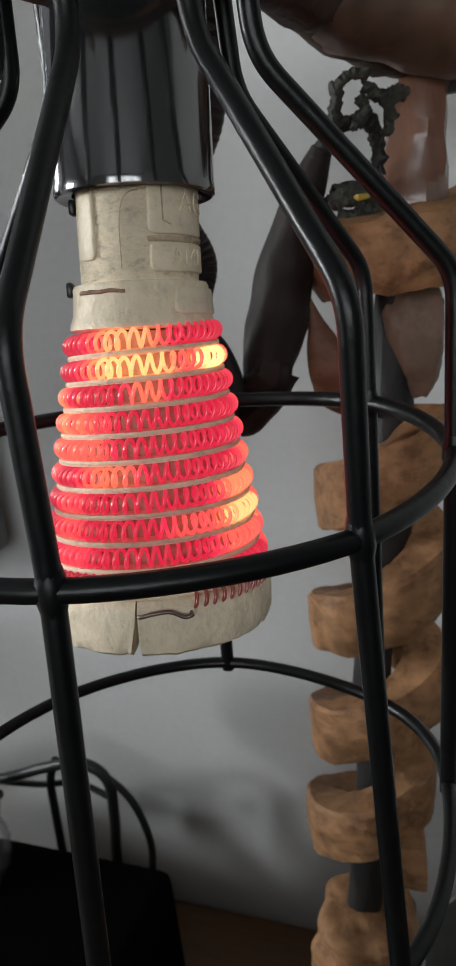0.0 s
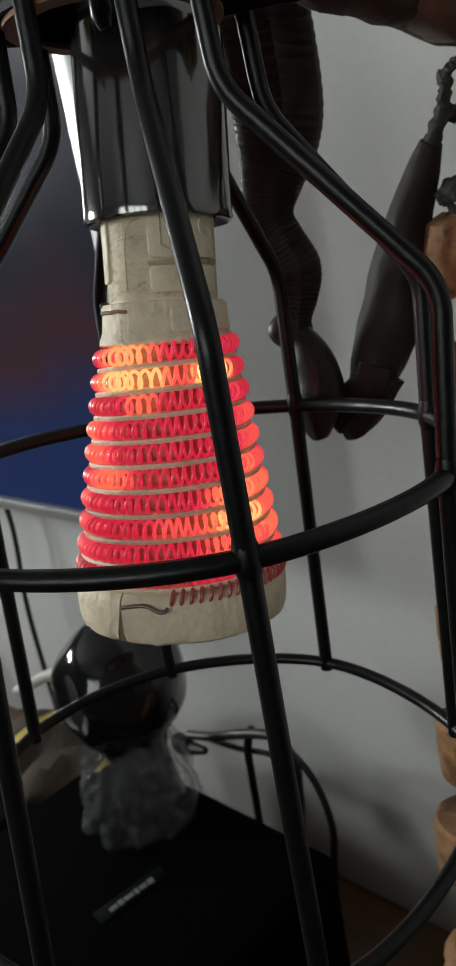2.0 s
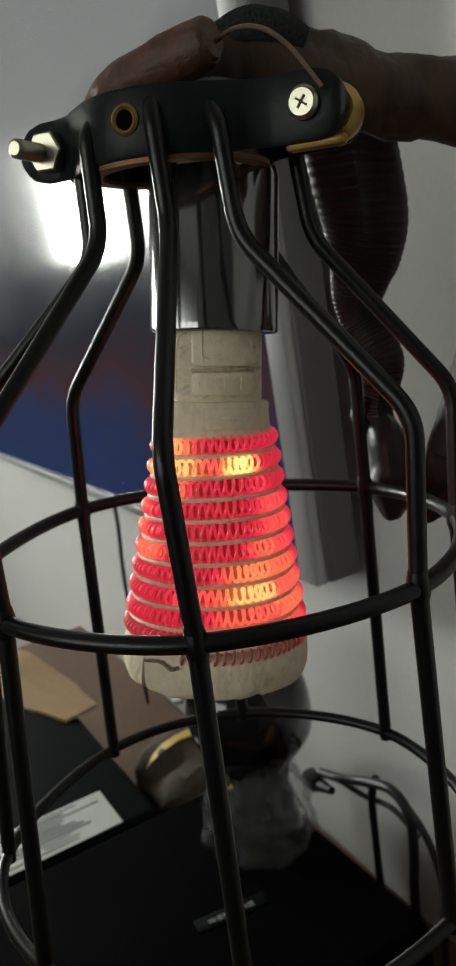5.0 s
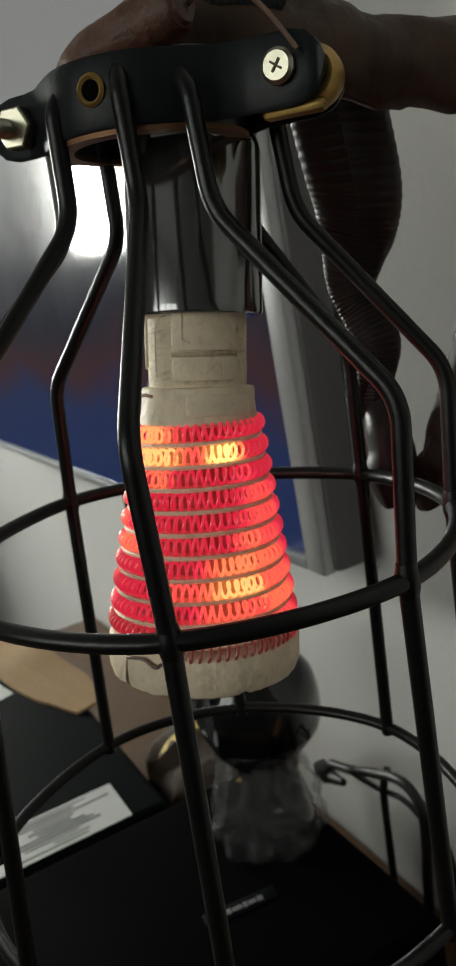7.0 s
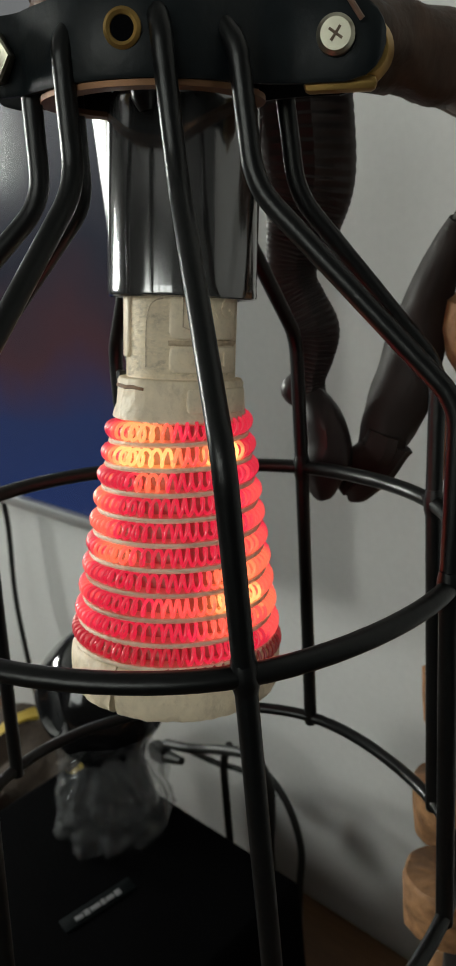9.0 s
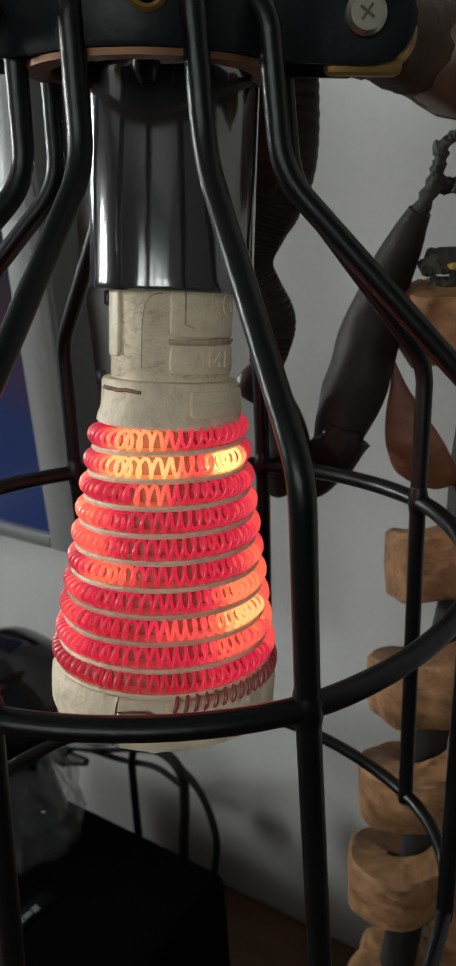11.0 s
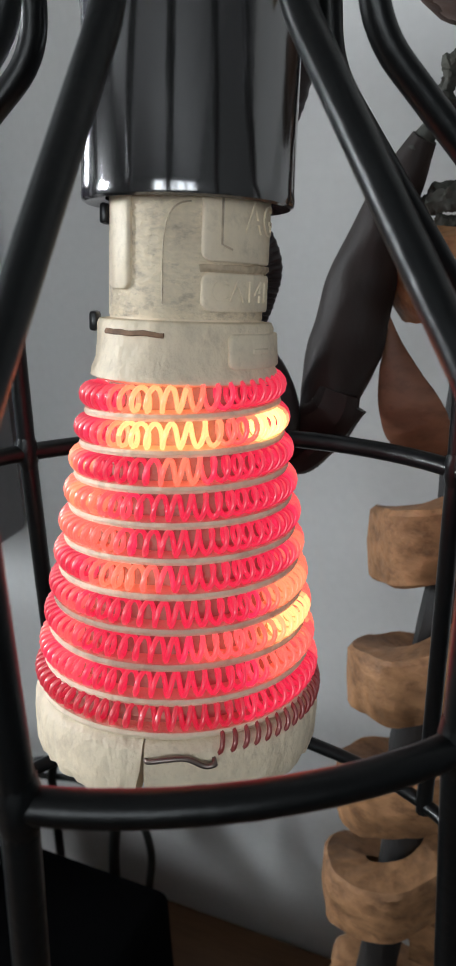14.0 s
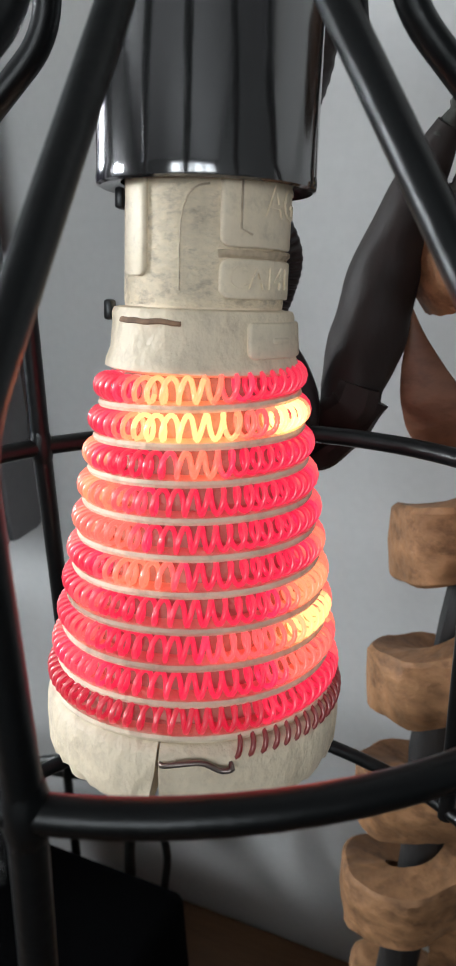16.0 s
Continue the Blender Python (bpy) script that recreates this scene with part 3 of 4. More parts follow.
# upper bend, lower bend, hoop joint, foot of each rod
RODS = (
    ((-0.031, 0.172, 1.318), (-0.040, 0.120, 1.265), (-0.040, 0.118, 1.215), (-0.0445, 0.106, 1.099)),
    ((-0.005, 0.177, 1.318), (0.022, 0.137, 1.263), (0.0215, 0.1375, 1.2125), (0.0248, 0.1295, 1.097)),
    ((0.008, 0.191, 1.314), (0.055, 0.198, 1.259), (0.053, 0.194, 1.211), (0.050, 0.197, 1.096)),
    ((0.001, 0.234, 1.312), (0.037, 0.252, 1.257), (0.036, 0.248, 1.213), (0.034, 0.248, 1.093)),
    ((-0.026, 0.241, 1.314), (-0.024, 0.284, 1.262), (-0.024, 0.281, 1.211), (-0.027, 0.278, 1.096)),
    ((-0.050, 0.229, 1.315), (-0.088, 0.256, 1.263), (-0.089, 0.254, 1.215), (-0.090, 0.251, 1.102)),
    ((-0.056, 0.208, 1.315), (-0.107, 0.202, 1.267), (-0.117, 0.203, 1.218), (-0.125, 0.198, 1.101)),
    ((-0.052, 0.184, 1.316), (-0.092, 0.144, 1.266), (-0.095, 0.142, 1.217), (-0.103, 0.128, 1.101)),
)


def hoop(points, r):
    line = spline(points[-2:] + points + points[:2], 12)
    n = 12 * len(points)
    return tube(line[24:24 + n], r, 12, True)


part("hoop", hoop([r[2] for r in RODS], WIRE), M["black"], cage)
part("hoop", hoop([r[3] for r in RODS], WIRE * 0.88), M["black"], cage)
for up, low, joint, end in RODS:
    u, j0, e0 = Vector(up), Vector(joint), Vector(end)
    out = Vector((u.x - TOP.x, u.y - TOP.y, 0)).normalized()
    line = rounded([u - out * 0.007 + Vector((0, 0, 0.0365)), u - out * 0.002 + Vector((0, 0, 0.031)), u, low, joint, e0 - Vector((0, 0, 0.003))], 0.0075, 7)
    part("rod", tube(line, WIRE, 12), M["black"], cage)
    d = (e0 - j0).normalized()
    part("weld", tube([j0 - d * 0.005, j0 - d * 0.002, j0 + d * 0.002, j0 + d * 0.005], [0.0026, 0.0033, 0.0033, 0.0026], 10), M["black"], cage)

# clamp: two bent half bands with ears, a hollow rivet, screw and nut
CLAMP = Matrix.LocRotScale((-0.025, 0.2045, 1.348), Euler((radians(-2), radians(4), radians(19.1))), None)
clamp = thing("cage_clamp", "black steel clamp band with screw and nut round the lamp holder", "clamp", CLAMP)


def band(sign, ear, ear_left, thick=0.0024, tall=0.0185):
    arc = [(0.0295 * math.cos(radians(q)), 0.0295 * math.sin(radians(q))) for q in range(-128, -50, 7)]
    ease = [(0.0248, -0.0182), (0.0298, -0.0142), (0.0355, -0.0121), (0.04, -0.0115)]
    tip = (0.985, 0.9, 0.75, 0.5)
    plan = [(-ear_left, -0.0115), (-0.0375, -0.0119)] + [(-x, y) for x, y in ease[2::-1]] + arc + ease + [(ear, -0.0115)]
    plan = [(q[0], q[1]) for q in spline(plan, 4)]
    plan = [(x, y * sign) for x, y in plan]
    plan = [(-ear_left - k * tall / 2, -0.0115 * sign) for k in tip] + plan + [(ear + k * tall / 2, -0.0115 * sign) for k in tip[::-1]]
    pts = [Vector((x, y, 0)) for x, y in plan]
    over = [max(0.0, x - ear, -ear_left - x) / (tall / 2) for x, y in plan]
    bm = bmesh.new()
    rings = []
    for i, p in enumerate(pts):
        t = (pts[min(i + 1, len(pts) - 1)] - pts[max(i - 1, 0)]).normalized()
        nrm = Vector((t.y, -t.x, 0)) * thick / 2
        e = math.sqrt(1 - over[i] ** 2)
        rings.append([bm.verts.new(p + nrm * sx + Vector((0, 0, sz * e * tall / 2))) for sx, sz in ((1, -0.88), (1, 0.88), (0.6, 1), (-0.6, 1), (-1, 0.88), (-1, -0.88), (-0.6, -1), (0.6, -1))])
    for r0, r1 in zip(rings, rings[1:]):
        for j in range(8):
            bm.faces.new((r0[j], r0[(j + 1) % 8], r1[(j + 1) % 8], r1[j]))
    bm.faces.new(rings[0][::-1])
    bm.faces.new(rings[-1])
    return bm


def disc_y(r, y0, y1, x, z, sides=24, bev=0.0):
    """A short cylinder along y."""
    prof = [(0.0001, y0), (r, y0), (r, y1 - bev), (r - bev, y1), (0.0001, y1)] if y1 > y0 else [(0.0001, y0), (r, y0), (r, y1 + bev), (r - bev, y1), (0.0001, y1)]
    b = revolve(prof, sides)
    bmesh.ops.transform(b, matrix=Matrix.Translation((x, 0, z)) @ pose(0, 0, 0, -90), verts=b.verts)
    return b


part("band", band(1, 0.0505, 0.042), M["clamp"], clamp)
part("back_band", band(-1, 0.049, 0.042, 0.0024, 0.0175), M["clamp"], clamp)
screw = part("screw", disc_y(0.0046, -0.0126, -0.0155, 0.0478, 0.0005, 24, 0.001), M["steel"], clamp, "round zinc screw head")
# Dark bars on the head stand for the shade in its cross slot.
part("slot", box(0.0038, 0.0006, 0.0006, (0.0478, -0.0155, 0.0005), 0, pose(0, 0, 0, 0, 35)), M["recess_dark"], screw)
part("slot", box(0.0006, 0.0006, 0.0038, (0.0478, -0.01555, 0.0005), 0, pose(0, 0, 0, 0, 35)), M["recess_dark"], screw)
nut = part("nut", disc_y(0.0066, -0.0127, -0.0178, -0.0382, -0.0005, 6, 0.0006), M["steel"], clamp, "zinc hexagon nut", False)
prof = [(0.0001, -0.012)] + [(0.0027 + (0.0003 if i % 2 else -0.0001), -0.012 - i * 0.0006) for i in range(28)] + [(0.002, -0.0292), (0.0001, -0.0292)]
b = revolve(prof, 20)
bmesh.ops.transform(b, matrix=Matrix.Translation((-0.0405, 0, -0.0005)) @ pose(0, 0, 0, -90), verts=b.verts)
part("bolt", b, M["steel"], clamp, "threaded bolt end")
rivet = revolve([(0.0026, 0), (0.0044, 0), (0.0044, 0.0008), (0.0036, 0.0014), (0.0028, 0.0009)], 28)
bmesh.ops.transform(rivet, matrix=Matrix.Translation((0.0005, -0.0302, 0.0008)) @ pose(0, 0, 0, 90), verts=rivet.verts)
part("rivet", rivet, M["brass"], clamp, "hollow brass rivet")
# Black disc takes the place of the rivet's shaded bore.
part("rivet_hole_disc", disc_y(0.0027, -0.0300, -0.0308, 0.0005, 0.0008), M["plastic"], clamp)
part("gasket", revolve([(0.024, -0.0108), (0.0296, -0.0108), (0.0296, -0.0094), (0.024, -0.0094)], 48), M["copper"], clamp, "thin copper gasket edge")
part("brass_boss", revolve([(0.0001, 0), (0.006, 0), (0.008, 0.003), (0.008, 0.008), (0.006, 0.0115), (0.0001, 0.012)], 32), M["brass"], clamp, "brass knob behind the ear").matrix_basis = pose(0.0545, -0.0085, -0.0015, -90, 0, 8)
part("brass_plate", box(0.018, 0.005, 0.0035, (0.049, -0.007, -0.0092), 0.0015), M["brass"], clamp, "curved brass strip")
part("brass_tongue", box(0.02, 0.012, 0.0025, (-0.037, -0.004, 0.0092), 0.001, pose(0, 0, 0, 6, -14, 8)), M["brass"], clamp, "tarnished brass tongue")

# ---- branch that carries the lamp ----
line = spline([(-0.058, 0.203, 1.362, 0.008), (-0.035, 0.213, 1.366, 0.012), (-0.01, 0.238, 1.366, 0.0128), (0.006, 0.262, 1.358, 0.0132), (0.022, 0.29, 1.3515, 0.0142), (0.05, 0.322, 1.345, 0.017), (0.085, 0.346, 1.338, 0.021), (0.14, 0.362, 1.34, 0.026), (0.2, 0.37, 1.348, 0.026)], 7)
arm = thing("carrying_branch", "rough dark brown branch carrying the caged lamp", "branch")
part("limb", gnarl(tube(line, [q[3] for q in line], 30, rough=0.3), 0.0014, 130, 0.5), M["arm"], arm)
collar_line = spline([(0.036, 0.306, 1.3475, 0.0148), (0.0375, 0.3065, 1.347, 0.0168), (0.046, 0.31, 1.345, 0.018), (0.066, 0.317, 1.3415, 0.0198), (0.086, 0.3235, 1.338, 0.0212), (0.1, 0.327, 1.337, 0.02)], 8)
collar = gnarl(tube(collar_line, [q[3] for q in collar_line], 26, rough=0.12, seed=3), 0.0012, 90)
part("collar", collar, M["collar"], arm, "flared hewn wooden collar")
line = spline([(-0.052, 0.194, 1.359, 0.003), (-0.047, 0.195, 1.362, 0.006), (-0.032, 0.197, 1.3665, 0.0076), (-0.006, 0.202, 1.3692, 0.0070), (-0.001, 0.203, 1.3695, 0.005)], 6)
tagged(part("bark_roll", gnarl(tube(line, [q[3] for q in line], 26, rough=0.16, seed=4), 0.0008, 220, 0.6), M["leather"]), "rust-brown curled bark roll lying on the clamp", "bark")
line = spline([(-0.03, 0.218, 1.372, 0.003), (-0.016, 0.224, 1.377, 0.0055), (-0.004, 0.23, 1.377, 0.0058), (0.006, 0.238, 1.371, 0.003)], 6)
tagged(part("felt_pad", tube(line, [q[3] for q in line], 16, rough=0.3, seed=9), M["felt"]), "dark grey felt wad tucked on top of the branch", "pad")
line = spline([(-0.004, 0.205, 1.369), (0.006, 0.204, 1.370), (0.016, 0.204, 1.367), (0.024, 0.205, 1.36), (0.031, 0.208, 1.348)], 8)
tagged(part("tie_wire", tube(line, 0.0007, 8), M["collar"]), "thin brown tie wire looped over the clamp", "wire")

# ribbed cobra-shaped horn hanging behind the lamp: broad hood, pinched waist, bent tail and knob
HORN = ((-0.0165, 0.282, 1.376, 0.0165), (-0.0172, 0.286, 1.3581, 0.0172), (-0.0175, 0.29, 1.342, 0.0178), (-0.0195, 0.296, 1.320, 0.0176), (-0.0235, 0.299, 1.306, 0.0155), (-0.0270, 0.300, 1.2972, 0.0128), (-0.0297, 0.300, 1.2881, 0.0105),
        (-0.0295, 0.300, 1.2805, 0.0088), (-0.0265, 0.301, 1.2723, 0.0088), (-0.0230, 0.302, 1.2615, 0.0096), (-0.0243, 0.302, 1.2517, 0.0084), (-0.0265, 0.301, 1.2419, 0.0066), (-0.0262, 0.300, 1.2343, 0.0066))


def ribbed(rows, steps):
    """A flat, ribbed body with a raised keel down its middle, swept along rows of x, y, z, half-width."""
    line = spline(rows, steps)
    bm = bmesh.new()
    rings = []
    for i, (x, y, z, w) in enumerate(line):
        a, b = line[max(i - 1, 0)], line[min(i + 1, len(line) - 1)]
        d = Vector((b[0] - a[0], 0, b[2] - a[2])).normalized()
        side = Vector((-d.z * 0.82, -d.z * 0.57, d.x)).normalized()
        out = d.cross(side).normalized()
        rib = 1.0 if i % 4 < 2 else 0.0
        ring = []
        for k in range(20):
            q = 2 * math.pi * k / 20
            u, v = math.cos(q), math.sin(q)
            keel = 0.22 * math.exp(-(u / 0.22) ** 2) + 0.1 * abs(u) ** 2
            thick = w * (0.3 + keel) + (0.0009 * rib if abs(u) < 0.93 else 0.0002 * rib)
            ring.append(bm.verts.new(Vector((x, y, z)) + side * (u * (w + 0.0002 * rib)) + out * (v * thick)))
        rings.append(ring)
    for r0, r1 in zip(rings, rings[1:]):
        for k in range(20):
            bm.faces.new((r0[k], r0[(k + 1) % 20], r1[(k + 1) % 20], r1[k]))
    bm.faces.new(rings[0][::-1])
    bm.faces.new(rings[-1])
    return bm


horn = thing("ribbed_horn", "dark brown ribbed flat horn carving hanging from the branch", "carving")
part("ribbed_body", ribbed(HORN, 22), M["horn"], horn)
line = spline([(-0.0262, 0.300, 1.2353, 0.006), (-0.0209, 0.298, 1.2261, 0.0096), (-0.0195, 0.297, 1.2169, 0.0104), (-0.0208, 0.296, 1.2066, 0.0097), (-0.0216, 0.295, 1.1946, 0.0046), (-0.0216, 0.295, 1.1925, 0.001)], 7)
part("knob", tube(line, [q[3] for q in line], 22, flat=[q[3] * 0.85 for q in line], rough=0.22), M["horn"], horn, "smooth rounded knob at the horn's end")
line = spline([(-0.0285, 0.297, 1.246, 0.002), (-0.0325, 0.296, 1.2405, 0.0036), (-0.0325, 0.296, 1.2365, 0.0034), (-0.0275, 0.297, 1.231, 0.002)], 5)
part("nub", tube(line, [q[3] for q in line], 14, rough=0.2), M["horn"], horn)

# smooth side branch with a forked foot and a gnarled, looped end
side = thing("side_branch", "smooth dark brown bent side branch with a forked foot", "branch")
line = spline([(-0.002, 0.304, 1.211, 0.0082), (0.0015, 0.309, 1.218, 0.0112), (0.006, 0.316, 1.231, 0.0126), (0.0115, 0.322, 1.2525, 0.0114), (0.019, 0.322, 1.274, 0.0086), (0.0255, 0.32, 1.289, 0.0062), (0.030, 0.318, 1.298, 0.0042)], 8)
part("limb", tube(line, [q[3] for q in line], 24, rough=0.14, seed=2), M["branch"], side)
for toe in (((0.004, 0.304, 1.220, 0.008), (0.0011, 0.303, 1.2122, 0.0092), (-0.0077, 0.303, 1.2076, 0.0055), (-0.0137, 0.303, 1.1995, 0.0043), (-0.0130, 0.303, 1.193, 0.0026)), ((0.008, 0.305, 1.2145, 0.0066), (0.0025, 0.303, 1.2041, 0.0054), (-0.007, 0.303, 1.1954, 0.0048), (-0.0131, 0.303, 1.1922, 0.0028))):
    line = spline(toe, 7)
    part("toe", tube(line, [q[3] for q in line], 14, rough=0.35, seed=5), M["branch"], side)
KNOT = (((0.0270, 0.318, 1.293, 0.0036), (0.0350, 0.318, 1.3074, 0.003), (0.0369, 0.318, 1.3175, 0.0022), (0.0407, 0.317, 1.3225, 0.002), (0.0464, 0.317, 1.3222, 0.0019), (0.0483, 0.318, 1.3173, 0.0019)),
        ((0.0470, 0.318, 1.3183, 0.0019), (0.0547, 0.32, 1.3143, 0.003), (0.0625, 0.322, 1.3152, 0.0028)),
        ((0.0340, 0.319, 1.3062, 0.0027), (0.0425, 0.321, 1.3063, 0.003), (0.0488, 0.322, 1.307, 0.003), (0.0521, 0.322, 1.2973, 0.003), (0.0522, 0.322, 1.2865, 0.0022)),
        ((0.0454, 0.318, 1.3152, 0.0018), (0.0470, 0.318, 1.3095, 0.0024), (0.0432, 0.318, 1.3046, 0.0022)),
        ((0.0546, 0.319, 1.313, 0.0021), (0.0565, 0.319, 1.3072, 0.0018), (0.0545, 0.32, 1.3, 0.0018)))
knot = thing("driftwood_knot", "weathered grey-green gnarled driftwood looped round the branch end", "driftwood")
for i, rows in enumerate(KNOT):
    line = spline(rows, 14)
    part("twig", gnarl(tube(line, [q[3] * 0.95 for q in line], 20, rough=0.2, seed=i * 3), 0.0016, 330, 0.6), M["moss"] if i != 2 else M["stick"], knot)
for i in range(16):
    rows = KNOT[i % 5]
    a = Vector(rows[1 + (i // 5) % (len(rows) - 1)][:3])
    tip = a + Vector((random.uniform(-0.004, 0.004), random.uniform(-0.004, 0.001), random.uniform(-0.003, 0.004)))
    line = spline([(*a, 0.0018), (*((a + tip) / 2), 0.0019), (*tip, 0.0008)], 4)
    part("knob", tube(line, [q[3] for q in line], 9, rough=0.8, seed=i), M["moss"], knot)
clump = thing("lichen_clump", "grey-green lichen clump with a pale yellow chip on the carving", "lichen")
for i, rows in enumerate((((0.0310, 0.318, 1.2772, 0.003), (0.0378, 0.318, 1.2802, 0.0052), (0.0455, 0.318, 1.2785, 0.0046), (0.0494, 0.319, 1.271, 0.0026)), ((0.0342, 0.317, 1.2738, 0.0024), (0.0406, 0.317, 1.2722, 0.0032), (0.0471, 0.317, 1.2714, 0.0022)))):
    line = spline(rows, 9)
    part("lump", gnarl(tube(line, [q[3] for q in line], 24, rough=0.3, seed=i * 7), 0.0022, 260, 0.6), M["moss"], clump)
part("chip", tube([(0.0405, 0.3135, 1.2788), (0.0425, 0.3125, 1.2787), (0.0468, 0.3128, 1.2790)], [0.0008, 0.0016, 0.0009], 8, rough=0.4), M["yellow"], clump, "pale yellow chip")

# ---- carved spiral wood ----
spiral = thing("spiral_carving", "worn brown wooden corkscrew carving round a dark stick", "carving", pose(0.02, 0.317, DESK))
SPI = Vector((0.02, 0.317, DESK))


def spine(z):
    t = np.array([0.75, 0.87, 0.973, 1.087, 1.151, 1.25, 1.34])
    return Vector((np.interp(z, t, [0.018, 0.025, 0.033, 0.0445, 0.050, 0.062, 0.080]), np.interp(z, t, [0.317, 0.318, 0.321, 0.328, 0.327, 0.338, 0.346]), z)) - SPI


def turns(z):
    """Turns of the corkscrew at a height; it winds closer towards its foot."""
    return float(np.interp(z, [0.8, 0.858, 0.915, 0.973, 1.029, 1.087, 1.151, 1.217], [-6, -5, -4, -3, -2, -1, 0, 1]))


def ribbon(z_from, z_to, r_in, r_out, tall, grow=0.0, name="spiral"):
    bm = bmesh.new()
    prev = None
    n = int((z_to - z_from) / 0.06 * 40)
    for i in range(n + 1):
        z = z_from + (z_to - z_from) * i / n
        q = radians(-172) + turns(z) * 2 * math.pi
        c = spine(z)
        g = 1 + grow * i / n
        lump = 1 + 0.1 * noise.noise(Vector((math.cos(q) * 2, math.sin(q) * 2, z * 40)))
        h = tall * (1 + 0.18 * noise.noise(Vector((z * 55, 4, 1)))) / 2
        ro = r_out * g * lump
        sec = ((r_in, -h * 0.94), (ro * 0.95, -h), (ro * 0.99, -h * 0.9), (ro * 1.01, 0), (ro, h * 0.88), (ro * 0.95, h), (r_in, h * 0.94))
        ring = [bm.verts.new(c + Vector((r * math.cos(q), r * math.sin(q), dz + 0.0006 * noise.noise(Vector((q * 3, r * 300, dz * 200)))))) for r, dz in sec]
        if prev:
            for j in range(len(sec)):
                k = (j + 1) % len(sec)
                bm.faces.new((prev[j], prev[k], ring[k], ring[j]))
        else:
            bm.faces.new(ring)
        prev = ring
    bm.faces.new(prev[::-1])
    return bm


part("spiral", gnarl(ribbon(0.94, 1.176, 0.0125, 0.0322, 0.031), 0.0009, 110, 0.4), M["wood"], spiral)
crown = bmesh.new()
prev = None
for i in range(61):
    q = radians(-215 + 250 * i / 60)
    c = spine(1.25) + Vector((0.002, 0.0, 0.004 + 0.010 * i / 60))
    ro = 0.0445 * (1 + 0.08 * noise.noise(Vector((math.cos(q) * 2, math.sin(q) * 2, 7))))
    h = 0.0155 + 0.004 * noise.noise(Vector((i * 0.12, 2, 0)))
    sec = ((0.012, -h * 0.6), (ro * 0.86, -h * 1.05), (ro * 0.97, -h * 0.6), (ro, 0.1 * h), (ro * 0.97, h * 0.8), (ro * 0.8, h), (0.012, h * 0.6))
    ring = [crown.verts.new(c + Vector((r * math.cos(q), r * math.sin(q), dz))) for r, dz in sec]
    if prev:
        for k in range(len(sec)):
            crown.faces.new((prev[k], prev[(k + 1) % 7], ring[(k + 1) % 7], ring[k]))
    else:
        crown.faces.new(ring)
    prev = ring
crown.faces.new(prev[::-1])
part("crown", gnarl(crown, 0.0016, 80, 0.4), M["wood"], spiral, "broad brown carved band")
slab_bm = bmesh.new()
bmesh.ops.create_icosphere(slab_bm, subdivisions=5, radius=1)
for v in slab_bm.verts:
    p = v.co.copy()
    taper = 0.78 + 0.22 * p.z
    flat = Vector((math.copysign(abs(p.x) ** 0.7, p.x) * 0.0172 * taper, math.copysign(abs(p.y) ** 0.75, p.y) * 0.012, math.copysign(abs(p.z) ** 0.8, p.z) * 0.0235))
    v.co = flat * (1 + 0.13 * noise.noise(p * 1.6) + 0.05 * noise.noise(p * 5)) + Vector((0.0655, 0.334, 1.2165)) - SPI
part("burl", slab_bm, M["burl"], spiral, "grey-brown weathered flake of wood")
line = spline([(0.0206, 0.322, 1.2420, 0.0008), (0.0227, 0.321, 1.2323, 0.0032), (0.0251, 0.319, 1.2218, 0.0069), (0.0285, 0.317, 1.2109, 0.0102), (0.0337, 0.318, 1.2009, 0.0113), (0.0412, 0.322, 1.1929, 0.0071), (0.0463, 0.327, 1.1896, 0.0016)], 8)
line = [(*(Vector(q[:3]) - SPI), max(q[3], 0.0006)) for q in line]
part("fin", tube(line, [q[3] for q in line], 20, flat=[0.0012 + q[3] * 0.12 for q in line], rough=0.16), M["fin"], spiral, "thin reddish-brown curling flake")
part("stick", tube([spine(z) + Vector((0.002 * math.sin(z * 40), 0, 0)) for z in np.linspace(DESK + 0.06, 1.3, 26)], 0.0095, 14, rough=0.3), M["stick"], spiral, "dark grey inner stick")
line = spline([(0.0667, 0.336, 1.2629, 0.0182), (0.0667, 0.336, 1.2715, 0.0171), (0.0684, 0.336, 1.2879, 0.0146), (0.0703, 0.336, 1.3038, 0.012), (0.0726, 0.337, 1.3169, 0.0102), (0.0753, 0.338, 1.3275, 0.0108), (0.0767, 0.339, 1.338, 0.0118)], 8)
line = [(*(Vector(q[:3]) - SPI), q[3]) for q in line]
part("stem", tube(line, [q[3] for q in line], 9, flat=[q[3] * 0.8 for q in line], rough=0.22), M["stem"], spiral, "flared reddish polished stem")
foot_line = [(*(spine(DESK)), 0.052), (*(spine(DESK + 0.03)), 0.05), (*(spine(0.8)), 0.036), (*(spine(0.86)), 0.027), (*(spine(0.895)), 0.0285), (*(spine(0.908)), 0.025), (*(spine(0.913)), 0.012)]
line = spline(foot_line, 6)
part("base", gnarl(tube(line, [q[3] for q in line], 36, rough=0.3, seed=7), 0.003, 60, 0.4), M["wood"], spiral, "gnarled wooden foot of the carving")

